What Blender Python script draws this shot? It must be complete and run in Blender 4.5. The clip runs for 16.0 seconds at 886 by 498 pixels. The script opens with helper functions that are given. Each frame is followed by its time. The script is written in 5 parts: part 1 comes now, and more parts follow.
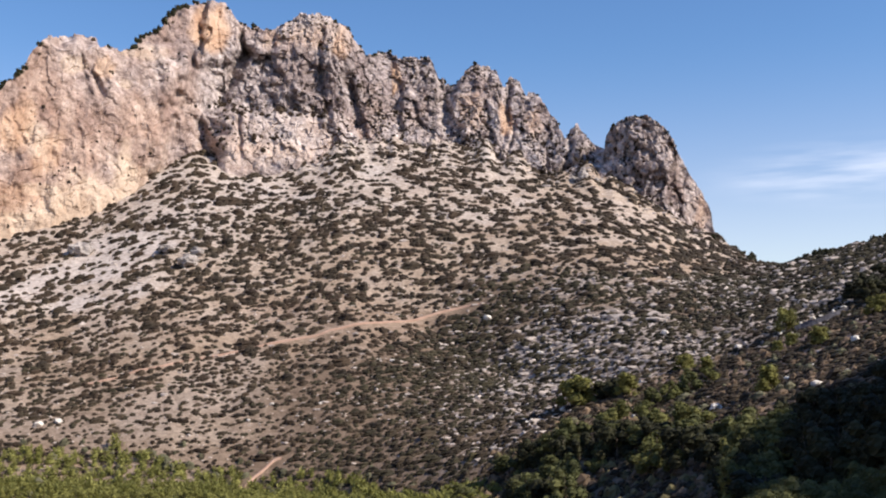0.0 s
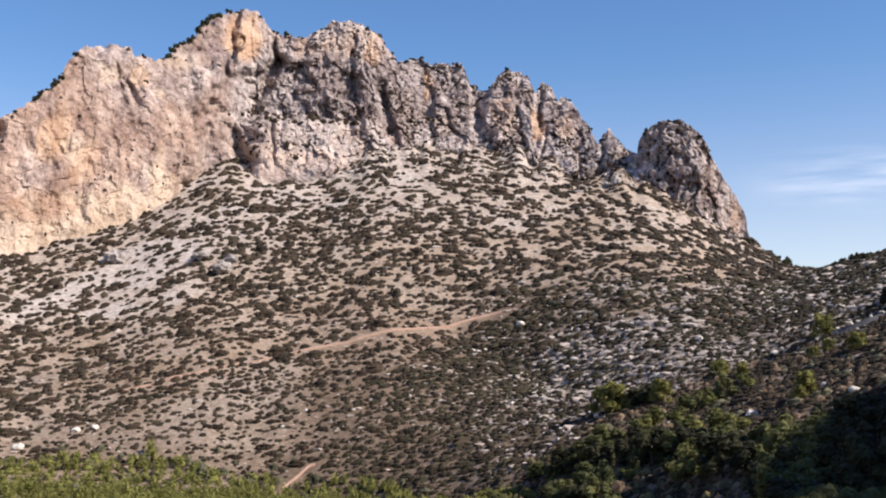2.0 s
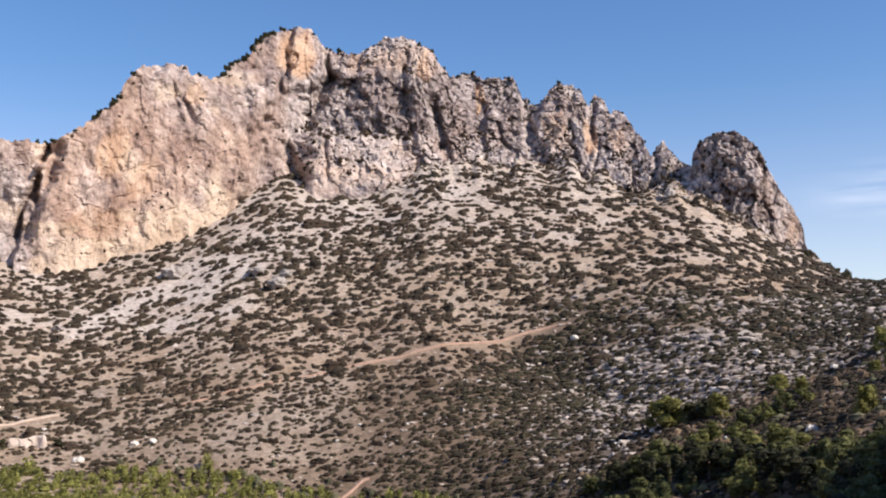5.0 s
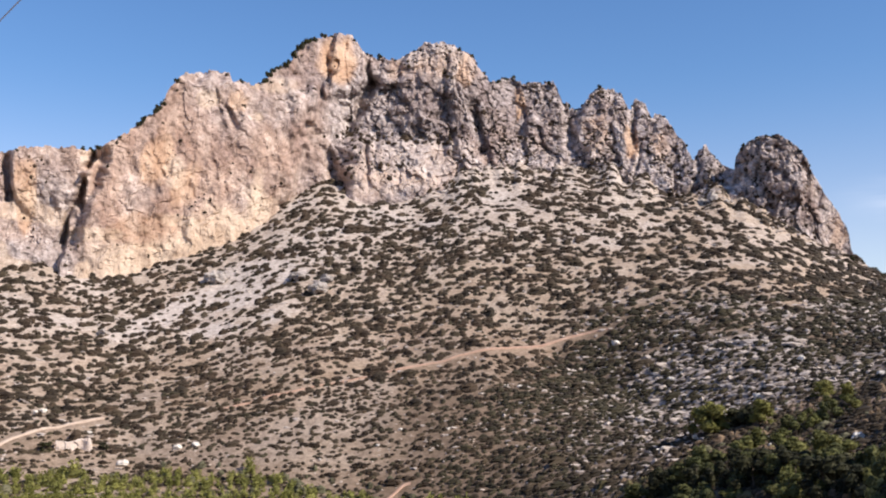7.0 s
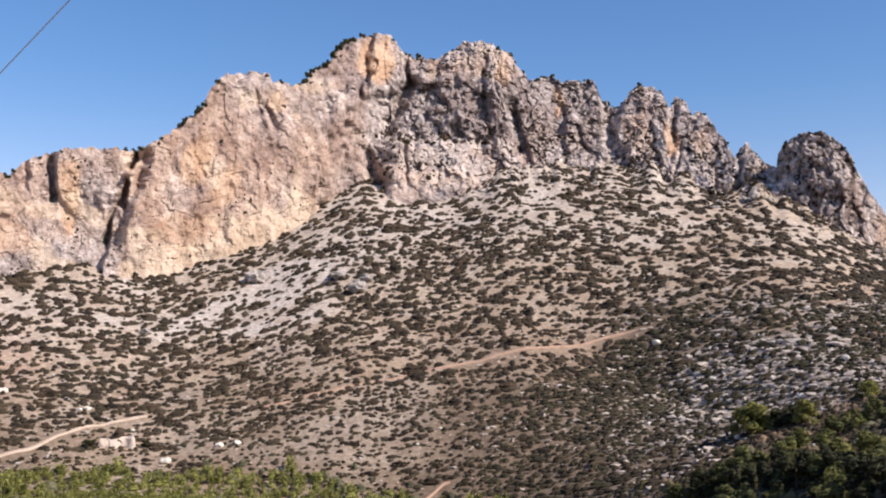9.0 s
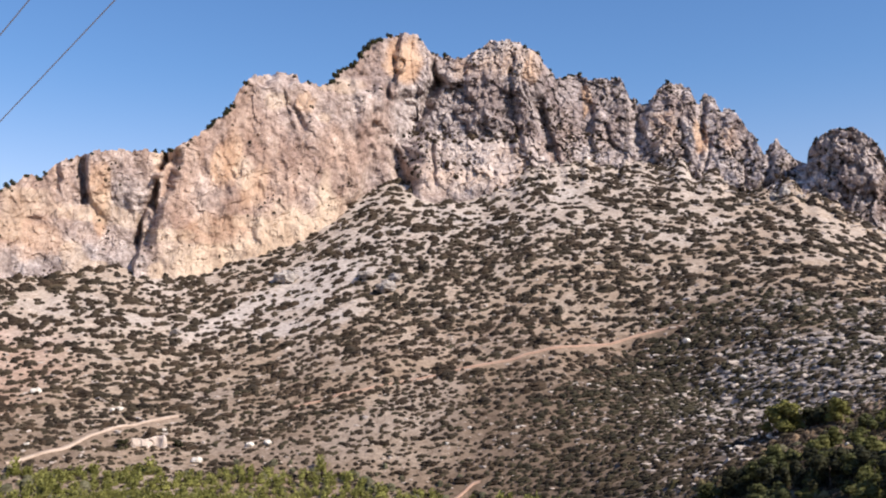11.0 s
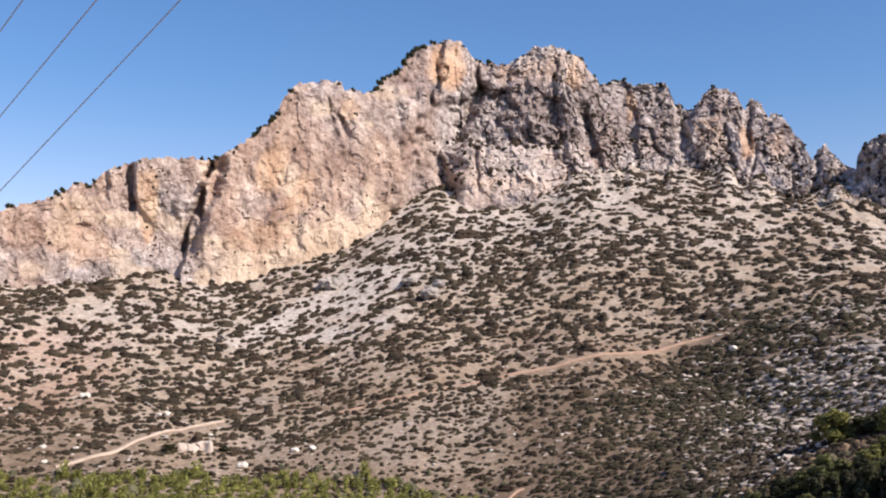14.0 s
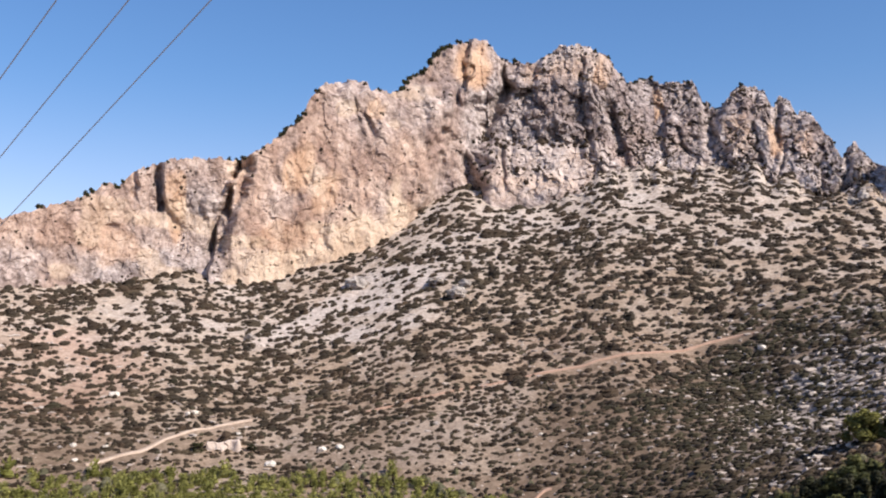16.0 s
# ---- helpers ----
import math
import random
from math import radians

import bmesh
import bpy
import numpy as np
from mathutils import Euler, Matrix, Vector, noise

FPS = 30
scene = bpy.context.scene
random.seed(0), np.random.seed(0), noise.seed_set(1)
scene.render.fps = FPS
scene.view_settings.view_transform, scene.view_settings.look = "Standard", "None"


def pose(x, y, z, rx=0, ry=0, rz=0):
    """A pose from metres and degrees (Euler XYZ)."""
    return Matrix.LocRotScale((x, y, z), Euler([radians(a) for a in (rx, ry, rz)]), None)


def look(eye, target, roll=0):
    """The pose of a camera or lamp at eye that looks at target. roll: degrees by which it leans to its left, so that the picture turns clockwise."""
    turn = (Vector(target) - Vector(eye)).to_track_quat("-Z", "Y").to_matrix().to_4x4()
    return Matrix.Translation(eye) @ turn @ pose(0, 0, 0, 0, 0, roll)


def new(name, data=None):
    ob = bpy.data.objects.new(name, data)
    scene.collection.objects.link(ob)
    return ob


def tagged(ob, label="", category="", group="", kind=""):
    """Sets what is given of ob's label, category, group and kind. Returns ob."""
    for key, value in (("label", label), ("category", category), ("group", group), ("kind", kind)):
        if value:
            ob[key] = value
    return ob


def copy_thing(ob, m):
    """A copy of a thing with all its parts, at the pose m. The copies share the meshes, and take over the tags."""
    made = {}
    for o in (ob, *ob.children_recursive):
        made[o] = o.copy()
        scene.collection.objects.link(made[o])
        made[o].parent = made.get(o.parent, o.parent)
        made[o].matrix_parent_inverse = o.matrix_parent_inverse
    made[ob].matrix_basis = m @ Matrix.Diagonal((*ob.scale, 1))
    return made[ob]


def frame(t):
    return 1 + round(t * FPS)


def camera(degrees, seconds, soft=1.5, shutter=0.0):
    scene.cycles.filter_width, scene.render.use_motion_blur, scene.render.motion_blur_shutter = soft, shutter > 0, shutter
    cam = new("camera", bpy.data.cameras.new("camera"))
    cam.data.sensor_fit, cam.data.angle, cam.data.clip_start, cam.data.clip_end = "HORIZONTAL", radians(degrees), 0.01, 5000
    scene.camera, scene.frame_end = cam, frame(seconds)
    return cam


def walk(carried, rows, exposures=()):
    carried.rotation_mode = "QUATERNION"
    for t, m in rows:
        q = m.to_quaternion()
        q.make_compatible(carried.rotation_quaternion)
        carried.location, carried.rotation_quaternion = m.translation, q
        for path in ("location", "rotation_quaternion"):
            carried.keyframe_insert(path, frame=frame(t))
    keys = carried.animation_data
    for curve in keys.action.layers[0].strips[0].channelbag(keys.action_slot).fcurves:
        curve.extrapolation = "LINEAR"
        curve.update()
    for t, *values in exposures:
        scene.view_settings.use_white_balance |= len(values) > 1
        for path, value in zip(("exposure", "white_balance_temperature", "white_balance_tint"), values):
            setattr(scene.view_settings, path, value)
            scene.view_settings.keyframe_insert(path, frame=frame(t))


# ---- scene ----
# the photographer stands still on a lookout above the valley and turns to the left
S = 0.8                      # metres per plan unit
cam = camera(44.85, 16.0, soft=2.05)
EYE = 1.7
TILT = 7.8
#       t,   side,  yaw, pitch, roll
ROWS = [
    (0.0, 0.250, -6.702, -1.319, 0.704),
    (0.5, 0.244, -6.363, -1.303, 0.659),
    (1.0, 0.237, -5.967, -1.240, 0.578),
    (1.5, 0.231, -5.505, -1.143, 0.508),
    (2.0, 0.224, -4.968, -1.009, 0.418),
    (2.5, 0.218, -4.498, -0.886, 0.355),
    (3.0, 0.211, -3.968, -0.737, 0.290),
    (5.5, 0.179, -1.652, -0.161, 0.022),
    (6.0, 0.173, -1.103, -0.072, -0.001),
    (6.5, 0.166, -0.583, -0.033, 0.010),
    (7.0, 0.160, -0.000, -0.001, -0.003),
    (7.5, 0.150, 0.495, 0.005, -0.022),
    (8.0, 0.140, 1.063, -0.001, -0.058),
    (8.5, 0.130, 1.545, -0.014, -0.058),
    (9.0, 0.120, 2.079, -0.043, -0.137),
    (11.5, -0.130, 3.893, -0.074, -0.492),
    (12.0, -0.165, 4.279, -0.055, -0.469),
    (12.5, -0.200, 4.619, -0.012, -0.460),
    (13.0, -0.210, 5.009, 0.093, -0.479),
    (13.5, -0.220, 5.392, 0.204, -0.476),
    (14.0, -0.230, 5.849, 0.291, -0.481),
    (14.5, -0.240, 6.217, 0.318, -0.469),
    (15.0, -0.250, 6.615, 0.323, -0.504),
    (15.5, -0.260, 6.936, 0.297, -0.543),
    (16.0, -0.270, 7.250, 0.270, -0.597),
]


def view(side, yaw, pitch, roll):
    return pose(side, 0, EYE, TILT, 0, 0) @ pose(0, 0, 0, 90, 0, 0) @ pose(0, 0, 0, 0, yaw, 0) @ pose(0, 0, 0, pitch, 0, 0) @ pose(0, 0, 0, 0, 0, roll)


walk(cam, [(t, view(s, a, b, c)) for t, s, a, b, c in ROWS])


# ---- light ----
SUN_AZ, SUN_EL = 118.0, 40.0      # degrees clockwise from straight ahead, degrees above the horizon
world = bpy.data.worlds.new("sky")
scene.world = world
world.use_nodes = True
wn, wl = world.node_tree.nodes, world.node_tree.links
wn.clear()
sky = wn.new("ShaderNodeTexSky")
sky.sky_type = "NISHITA"
sky.sun_disc = False
sky.sun_elevation = radians(SUN_EL)
sky.sun_rotation = radians(SUN_AZ)
sky.altitude = 300
sky.air_density, sky.dust_density, sky.ozone_density = 1.0, 0.3, 1.3
# a veil of thin cirrus, low to the right of the ridge
geo = wn.new("ShaderNodeTexCoord")
stretch = wn.new("ShaderNodeMapping")
stretch.inputs["Rotation"].default_value = (0, radians(4), 0)
stretch.inputs["Scale"].default_value = (5.0, 5.0, 42.0)
wisp = wn.new("ShaderNodeTexNoise")
wisp.inputs["Scale"].default_value = 2.0
wisp.inputs["Detail"].default_value = 5
ramp = wn.new("ShaderNodeValToRGB")
ramp.color_ramp.elements[0].position, ramp.color_ramp.elements[1].position = 0.38, 0.85
off = wn.new("ShaderNodeVectorMath")
off.operation = "SUBTRACT"
off.inputs[1].default_value = (math.sin(radians(28.3)) * 0.985, math.cos(radians(28.3)) * 0.985, 0.17)
flat = wn.new("ShaderNodeVectorMath")
flat.operation = "MULTIPLY"
flat.inputs[1].default_value = (7.0, 7.0, 30.0)
far = wn.new("ShaderNodeVectorMath")
far.operation = "LENGTH"
mask = wn.new("ShaderNodeMapRange")
mask.interpolation_type = "SMOOTHSTEP"
mask.inputs["From Min"].default_value, mask.inputs["From Max"].default_value = 1.1, 0.1
cover = wn.new("ShaderNodeMath")
cover.operation = "MULTIPLY"
veil = wn.new("ShaderNodeMixRGB")
veil.inputs[2].default_value = (7.4, 7.5, 8.3, 1)
back = wn.new("ShaderNodeBackground")
back.inputs["Strength"].default_value = 0.131
wout = wn.new("ShaderNodeOutputWorld")
wl.new(geo.outputs["Generated"], stretch.inputs["Vector"])
wl.new(stretch.outputs["Vector"], wisp.inputs["Vector"])
wl.new(wisp.outputs["Fac"], ramp.inputs["Fac"])
wl.new(geo.outputs["Generated"], off.inputs[0])
wl.new(off.outputs["Vector"], flat.inputs[0])
wl.new(flat.outputs["Vector"], far.inputs[0])
wl.new(far.outputs["Value"], mask.inputs["Value"])
mask.inputs["To Max"].default_value = 0.66
wl.new(mask.outputs["Result"], cover.inputs[0])
wl.new(ramp.outputs["Color"], cover.inputs[1])
wl.new(cover.outputs[0], veil.inputs[0])
deep = wn.new("ShaderNodeHueSaturation")
deep.inputs["Saturation"].default_value = 1.26
deep.inputs["Hue"].default_value = 0.508
low = wn.new("ShaderNodeHueSaturation")      # paler towards the horizon
low.inputs["Saturation"].default_value = 0.84
low.inputs["Hue"].default_value = 0.528
height = wn.new("ShaderNodeSeparateXYZ")
rise = wn.new("ShaderNodeMapRange")
rise.interpolation_type = "SMOOTHSTEP"
rise.inputs["From Min"].default_value, rise.inputs["From Max"].default_value = 0.06, 0.30
grade = wn.new("ShaderNodeMixRGB")
wl.new(geo.outputs["Generated"], height.inputs[0])
wl.new(height.outputs["Z"], rise.inputs["Value"])
wl.new(rise.outputs["Result"], grade.inputs[0])
wl.new(sky.outputs["Color"], deep.inputs["Color"])
wl.new(sky.outputs["Color"], low.inputs["Color"])
wl.new(low.outputs["Color"], grade.inputs[1])
wl.new(deep.outputs["Color"], grade.inputs[2])
wl.new(grade.outputs["Color"], veil.inputs[1])
wl.new(veil.outputs["Color"], back.inputs["Color"])
wl.new(back.outputs["Background"], wout.inputs["Surface"])
sun_data = bpy.data.lights.new("sun", "SUN")
sun_data.energy, sun_data.angle, sun_data.color = 5.5, radians(0.6), (1.0, 0.905, 0.79)
sun = new("sun", sun_data)
_a, _e = radians(SUN_AZ), radians(SUN_EL)
sun.matrix_world = look((0, 0, 60), (-math.sin(_a) * math.cos(_e), -math.cos(_a) * math.cos(_e), 60 - math.sin(_e)))
scene.view_settings.exposure = 0.29


# ---- noise for the land's forms ----
def hash3(ix, iy, iz, salt=0):
    h = (ix.astype(np.int64) * 374761393 + iy.astype(np.int64) * 668265263 + iz.astype(np.int64) * 2147483647 + salt * 1274126177) & 0xFFFFFFFF
    h = ((h ^ (h >> 13)) * 1274126177) & 0xFFFFFFFF
    h = ((h ^ (h >> 16)) * 2246822519) & 0xFFFFFFFF
    return ((h ^ (h >> 15)) & 0xFFFFFF) / float(0xFFFFFF)


def vnoise(x, y, z=0.0, salt=0):
    """Smooth noise, -1 to 1."""
    x, y, z = np.broadcast_arrays(np.asarray(x, float), np.asarray(y, float), np.asarray(z, float))
    ix, iy, iz = np.floor(x), np.floor(y), np.floor(z)
    fx, fy, fz = x - ix, y - iy, z - iz
    fx, fy, fz = (f * f * (3 - 2 * f) for f in (fx, fy, fz))
    out = 0
    for dx in (0, 1):
        for dy in (0, 1):
            for dz in (0, 1):
                w = (fx if dx else 1 - fx) * (fy if dy else 1 - fy) * (fz if dz else 1 - fz)
                out = out + w * hash3(ix + dx, iy + dy, iz + dz, salt)
    return out * 2 - 1


def fbm(x, y, z=0.0, octaves=4, salt=0):
    out, a, f = 0, 1.0, 1.0
    for k in range(octaves):
        out = out + a * vnoise(x * f, y * f, z * f, salt + k)
        a, f = a * 0.5, f * 2.03
    return out / 1.9


def ridged(x, y, z=0.0, octaves=3, salt=0):
    out, a, f = 0, 1.0, 1.0
    for k in range(octaves):
        out = out + a * (1 - 2 * np.abs(vnoise(x * f, y * f, z * f, salt + k)))
        a, f = a * 0.5, f * 2.1
    return out / 1.75


def cells(x, y, salt=0):
    """Distance to the nearest and second cell point in the plane, and the nearest cell's own number."""
    ix, iy = np.floor(x), np.floor(y)
    f1, f2, idn = np.full(x.shape, 9.0), np.full(x.shape, 9.0), np.zeros(x.shape)
    zero = np.zeros_like(ix)
    for dx in (-1, 0, 1):
        for dy in (-1, 0, 1):
            cx, cy = ix + dx, iy + dy
            px, py = cx + hash3(cx, cy, zero, salt), cy + hash3(cx, cy, zero, salt + 1)
            d = np.hypot(px - x, py - y)
            near = d < f1
            f2 = np.where(near, f1, np.minimum(f2, d))
            idn = np.where(near, hash3(cx, cy, zero, salt + 2), idn)
            f1 = np.where(near, d, f1)
    return f1, f2, idn


def facets(u, v, salt, tilt=1.0):
    """Broken stone: flat cell faces, each at its own height and slope, about -0.5 to 0.5; and the distance to the nearest joint."""
    u, v = np.broadcast_arrays(np.asarray(u, float), np.asarray(v, float))
    iu, iv = np.floor(u), np.floor(v)
    f1, f2, out = np.full(u.shape, 9.0), np.full(u.shape, 9.0), np.zeros(u.shape)
    zero = np.zeros_like(iu)
    for du in (-1, 0, 1):
        for dv in (-1, 0, 1):
            cu, cv = iu + du, iv + dv
            ou, ov = u - cu - hash3(cu, cv, zero, salt), v - cv - hash3(cu, cv, zero, salt + 1)
            d = np.hypot(ou, ov)
            face = hash3(cu, cv, zero, salt + 2) - 0.5 + tilt * ((hash3(cu, cv, zero, salt + 3) - 0.5) * ou + (hash3(cu, cv, zero, salt + 4) - 0.5) * ov)
            near = d < f1
            f2 = np.where(near, f1, np.minimum(f2, d))
            out = np.where(near, face, out)
            f1 = np.where(near, d, f1)
    return out, f2 - f1


def smooth(a, b, x):
    q = np.clip((np.asarray(x, float) - a) / (b - a), 0, 1)
    return q * q * (3 - 2 * q)


# ---- the land: ground height by bearing (degrees, clockwise from ahead) and range ----
FOOT_AZ = [-60, -40, -30, -26.8, -25.1, -23.3, -20.9, -18, -15.7, -13.35, -11.8, -9.75, -7.7, -6.5, -5.6, -4.4, -1.7, 0.75, 1.6, 3.4, 5.5, 7.45, 9.4, 11.3, 12.9, 13.7, 14.5, 15.5, 16.9, 17.7, 18.9, 19.6, 21, 21.9, 23.2, 24.4, 26, 29.3, 45, 70]
FOOT_EL = [5, 5.2, 5.4, 5.55, 5.8, 6.25, 6.55, 6.4, 7.0, 7.87, 8.4, 9.4, 10.75, 11.3, 11.2, 10.8, 10.87, 11.45, 12.2, 12.2, 12.2, 12.0, 11.75, 11.1, 10.65, 10.7, 10.4, 10.4, 9.5, 8.6, 7.95, 7.5, 6.95, 6.3, 5.4, 5.3, 5.6, 6.3, 8, 6]
RANGE_AZ = [-60, -40, -30, -23, -18.2, -16.5, -12.9, -9.9, -7.5, -5.2, -4.2, 1, 3, 6, 9, 12, 15, 18, 19.5, 20.9, 21.8, 23.3, 24.4, 26, 29.3, 45, 70]
FOOT_R = [380, 392, 405, 420, 430, 436, 448, 460, 470, 473, 472, 475, 486, 488, 487, 484, 474, 456, 459, 462, 450, 428, 412, 395, 370, 330, 300]
BASE_AZ = [-60, -15, -3, 2, 6.7, 10, 14, 19, 29, 45, 70]
BASE_R = [245, 245, 236, 226, 208, 188, 160, 130, 95, 70, 60]
BASE_EL = [-5.2, -5.6, -6.3, -6.5, -6.8, -7.0, -7.2, -7.2, -7.0, -6, -5]
KNEE_AZ = [6, 8, 10.2, 13.1, 17.5, 21.8, 29.2, 45]
KNEE_R = [300, 290, 275, 260, 245, 235, 220, 190]
KNEE_EL = [-0.8, -0.8, -0.8, -0.6, -0.2, 0.6, 2.8, 4]


def tan_d(el):
    return np.tan(np.radians(el))


FINE = np.arange(-80, 80.01, 0.1)


def eased(xs, ys, spread):
    """A table drawn as a smooth curve: its broken line, softened over some degrees."""
    k = np.exp(-0.5 * (np.arange(-4 * spread, 4 * spread + 0.01, 0.1) / spread) ** 2)
    line = np.interp(np.arange(-80 - 4 * spread, 80.01 + 4 * spread, 0.1), xs, ys)
    out = np.convolve(line, k / k.sum(), "same")
    cut = (len(out) - len(FINE)) // 2
    return out[cut:cut + len(FINE)]


SOFT = {"rb": eased(BASE_AZ, BASE_R, 3.5), "eb": eased(BASE_AZ, BASE_EL, 2.5), "rt": eased(RANGE_AZ, FOOT_R, 0.6), "et": eased(FOOT_AZ, FOOT_EL, 0.3), "es": eased(FOOT_AZ, FOOT_EL, 1.8),
        "rk": eased(KNEE_AZ, KNEE_R, 2.5), "ek": eased(KNEE_AZ, KNEE_EL, 2.0)}


def at(az, key):
    return np.interp(az, FINE, SOFT[key])


def ragged(az):
    """Degrees by which the scree's upper edge runs up into the gullies or stops short of them."""
    return (0.28 * vnoise(az * 1.1, 0.5, 0, 12) + 0.2 * vnoise(az * 2.9, 0.5, 0, 13)) * (1 + 0.7 * smooth(0.5, 2.5, az)) * smooth(-6, -4, az) * smooth(20, 15, az) + 0.1 * vnoise(az * 2.1, 0.5, 0, 14) * smooth(-6, -8, az)


def land_knots(az):
    """Ranges and heights of the land's breaks of slope along a bearing."""
    away = smooth(50, 80, np.abs(az))
    rb, eb, rt, et = at(az, "rb"), at(az, "eb"), at(az, "rt"), at(az, "es")
    zb, zt = rb * tan_d(eb), rt * tan_d(et)
    w = smooth(-3, 13, az)
    rk, zk = at(az, "rk"), at(az, "rk") * tan_d(at(az, "ek"))
    rm = (rb + rt) / 2 * (1 - w) + rk * w
    zm = ((zb + zt) / 2 - 5) * (1 - w) + zk * w
    spur = smooth(20.5, 23, az)
    rr = [0 * az, 8 + 0 * az, 0.45 * rb, rb, rm, rt, rt + 22, rt + 170, 1300 + 0 * az, 5000 + 0 * az]
    zz = [0 * az, -0.3 + 0 * az, 0.45 * rb * tan_d(eb) * 1.5, zb, zm, zt, zt + 4 - 8 * spur, zt * 0.45, -40 + 0 * az, -30 + 0 * az]
    hill = [0, 0.5, 6, 14, 26, 50, 54, 40, -20, -30]
    zz = [a * (1 - away) + b * away for a, b in zip(zz, hill)]
    return np.array(rr), np.array(zz)


def land(x, y):
    """Ground height at plan places, in metres."""
    x, y = np.asarray(x, float), np.asarray(y, float)
    az, r = np.degrees(np.arctan2(x, y)), np.hypot(x, y) / S
    rr, zz = land_knots(az)
    z = np.zeros_like(r)
    for k in range(len(rr) - 1):
        q = (r - rr[k]) / (rr[k + 1] - rr[k])
        z = np.where((q >= 0) & (q <= 1), zz[k] + (zz[k + 1] - zz[k]) * q, z)
    z = np.where(r >= 5000, -30.0, z) * S + EYE * smooth(20, 60, r)
    rough = smooth(20, 120, r)
    ca, sa = math.cos(radians(63.2)), math.sin(radians(63.2))      # an added, unseen long round ridge beside the lookout, shaped to shade the near spur
    z = z + smooth(25, 70, r) * 99.4 * np.exp(-((x - 172.1) * ca + (y - 0.4) * sa) ** 2 / (2 * 136.3 ** 2) - ((y - 0.4) * ca - (x - 172.1) * sa) ** 2 / (2 * 42.5 ** 2))
    edge = at(az, "rt")
    z = z + np.radians(ragged(az) + at(az, "et") - at(az, "es")) * r * S * 1.05 * smooth(edge - 45, edge, r) * smooth(edge + 60, edge + 20, r)
    z = z + rough * (1.3 * fbm(x / 34, y / 34, 0, 2, 5) + 0.5 * vnoise(x / 9, y / 9, 0, 8) + 0.24 * vnoise(x / 3.4, y / 3.4, 0, 9))
    return z


# ---- materials ----
def material(name, rough=0.9):
    m = bpy.data.materials.new(name)
    m.use_nodes = True
    b = m.node_tree.nodes["Principled BSDF"]
    b.inputs["Roughness"].default_value = rough
    b.inputs["Specular IOR Level"].default_value = 0.2
    return m, m.node_tree.nodes, m.node_tree.links, b


def tex_noise(n, l, scale, detail=4.0, stretch=None, rough=0.55, turn=0.0):
    """Noise at the place in the world, stretched along axes that may be turned about the line of sight into the hill."""
    co = n.new("ShaderNodeNewGeometry").outputs["Position"]
    t = n.new("ShaderNodeTexNoise")
    t.inputs["Scale"].default_value, t.inputs["Detail"].default_value, t.inputs["Roughness"].default_value = scale, detail, rough
    if turn:
        tm = n.new("ShaderNodeMapping")
        tm.inputs["Rotation"].default_value = (0, -radians(turn), 0)
        l.new(co, tm.inputs["Vector"])
        co = tm.outputs["Vector"]
    if stretch:
        mp = n.new("ShaderNodeMapping")
        mp.inputs["Scale"].default_value = stretch
        l.new(co, mp.inputs["Vector"])
        co = mp.outputs["Vector"]
    l.new(co, t.inputs["Vector"])
    return t.outputs["Fac"]


def tex_ramp(n, l, fac, stops):
    r = n.new("ShaderNodeValToRGB")
    e = r.color_ramp.elements
    e[0].position, e[0].color = stops[0][0], (*stops[0][1], 1)
    e[1].position, e[1].color = stops[-1][0], (*stops[-1][1], 1)
    for p, c in stops[1:-1]:
        e.new(p).color = (*c, 1)
    l.new(fac, r.inputs["Fac"])
    return r.outputs["Color"]


def mixed(n, l, fac, a, b, mode="MIX"):
    m = n.new("ShaderNodeMixRGB")
    m.blend_type = mode
    for k, v in zip((0, 1, 2), (fac, a, b)):
        if isinstance(v, float):
            m.inputs[k].default_value = v
        elif isinstance(v, tuple):
            m.inputs[k].default_value = (*v, 1)
        else:
            l.new(v, m.inputs[k])
    return m.outputs["Color"]


def attribute(n, name):
    a = n.new("ShaderNodeAttribute")
    a.attribute_name = name
    return a.outputs["Fac"]


def bumped(n, l, b, fac, strength, distance):
    k = n.new("ShaderNodeBump")
    k.inputs["Strength"].default_value, k.inputs["Distance"].default_value = strength, distance
    l.new(fac, k.inputs["Height"])
    l.new(k.outputs["Normal"], b.inputs["Normal"])


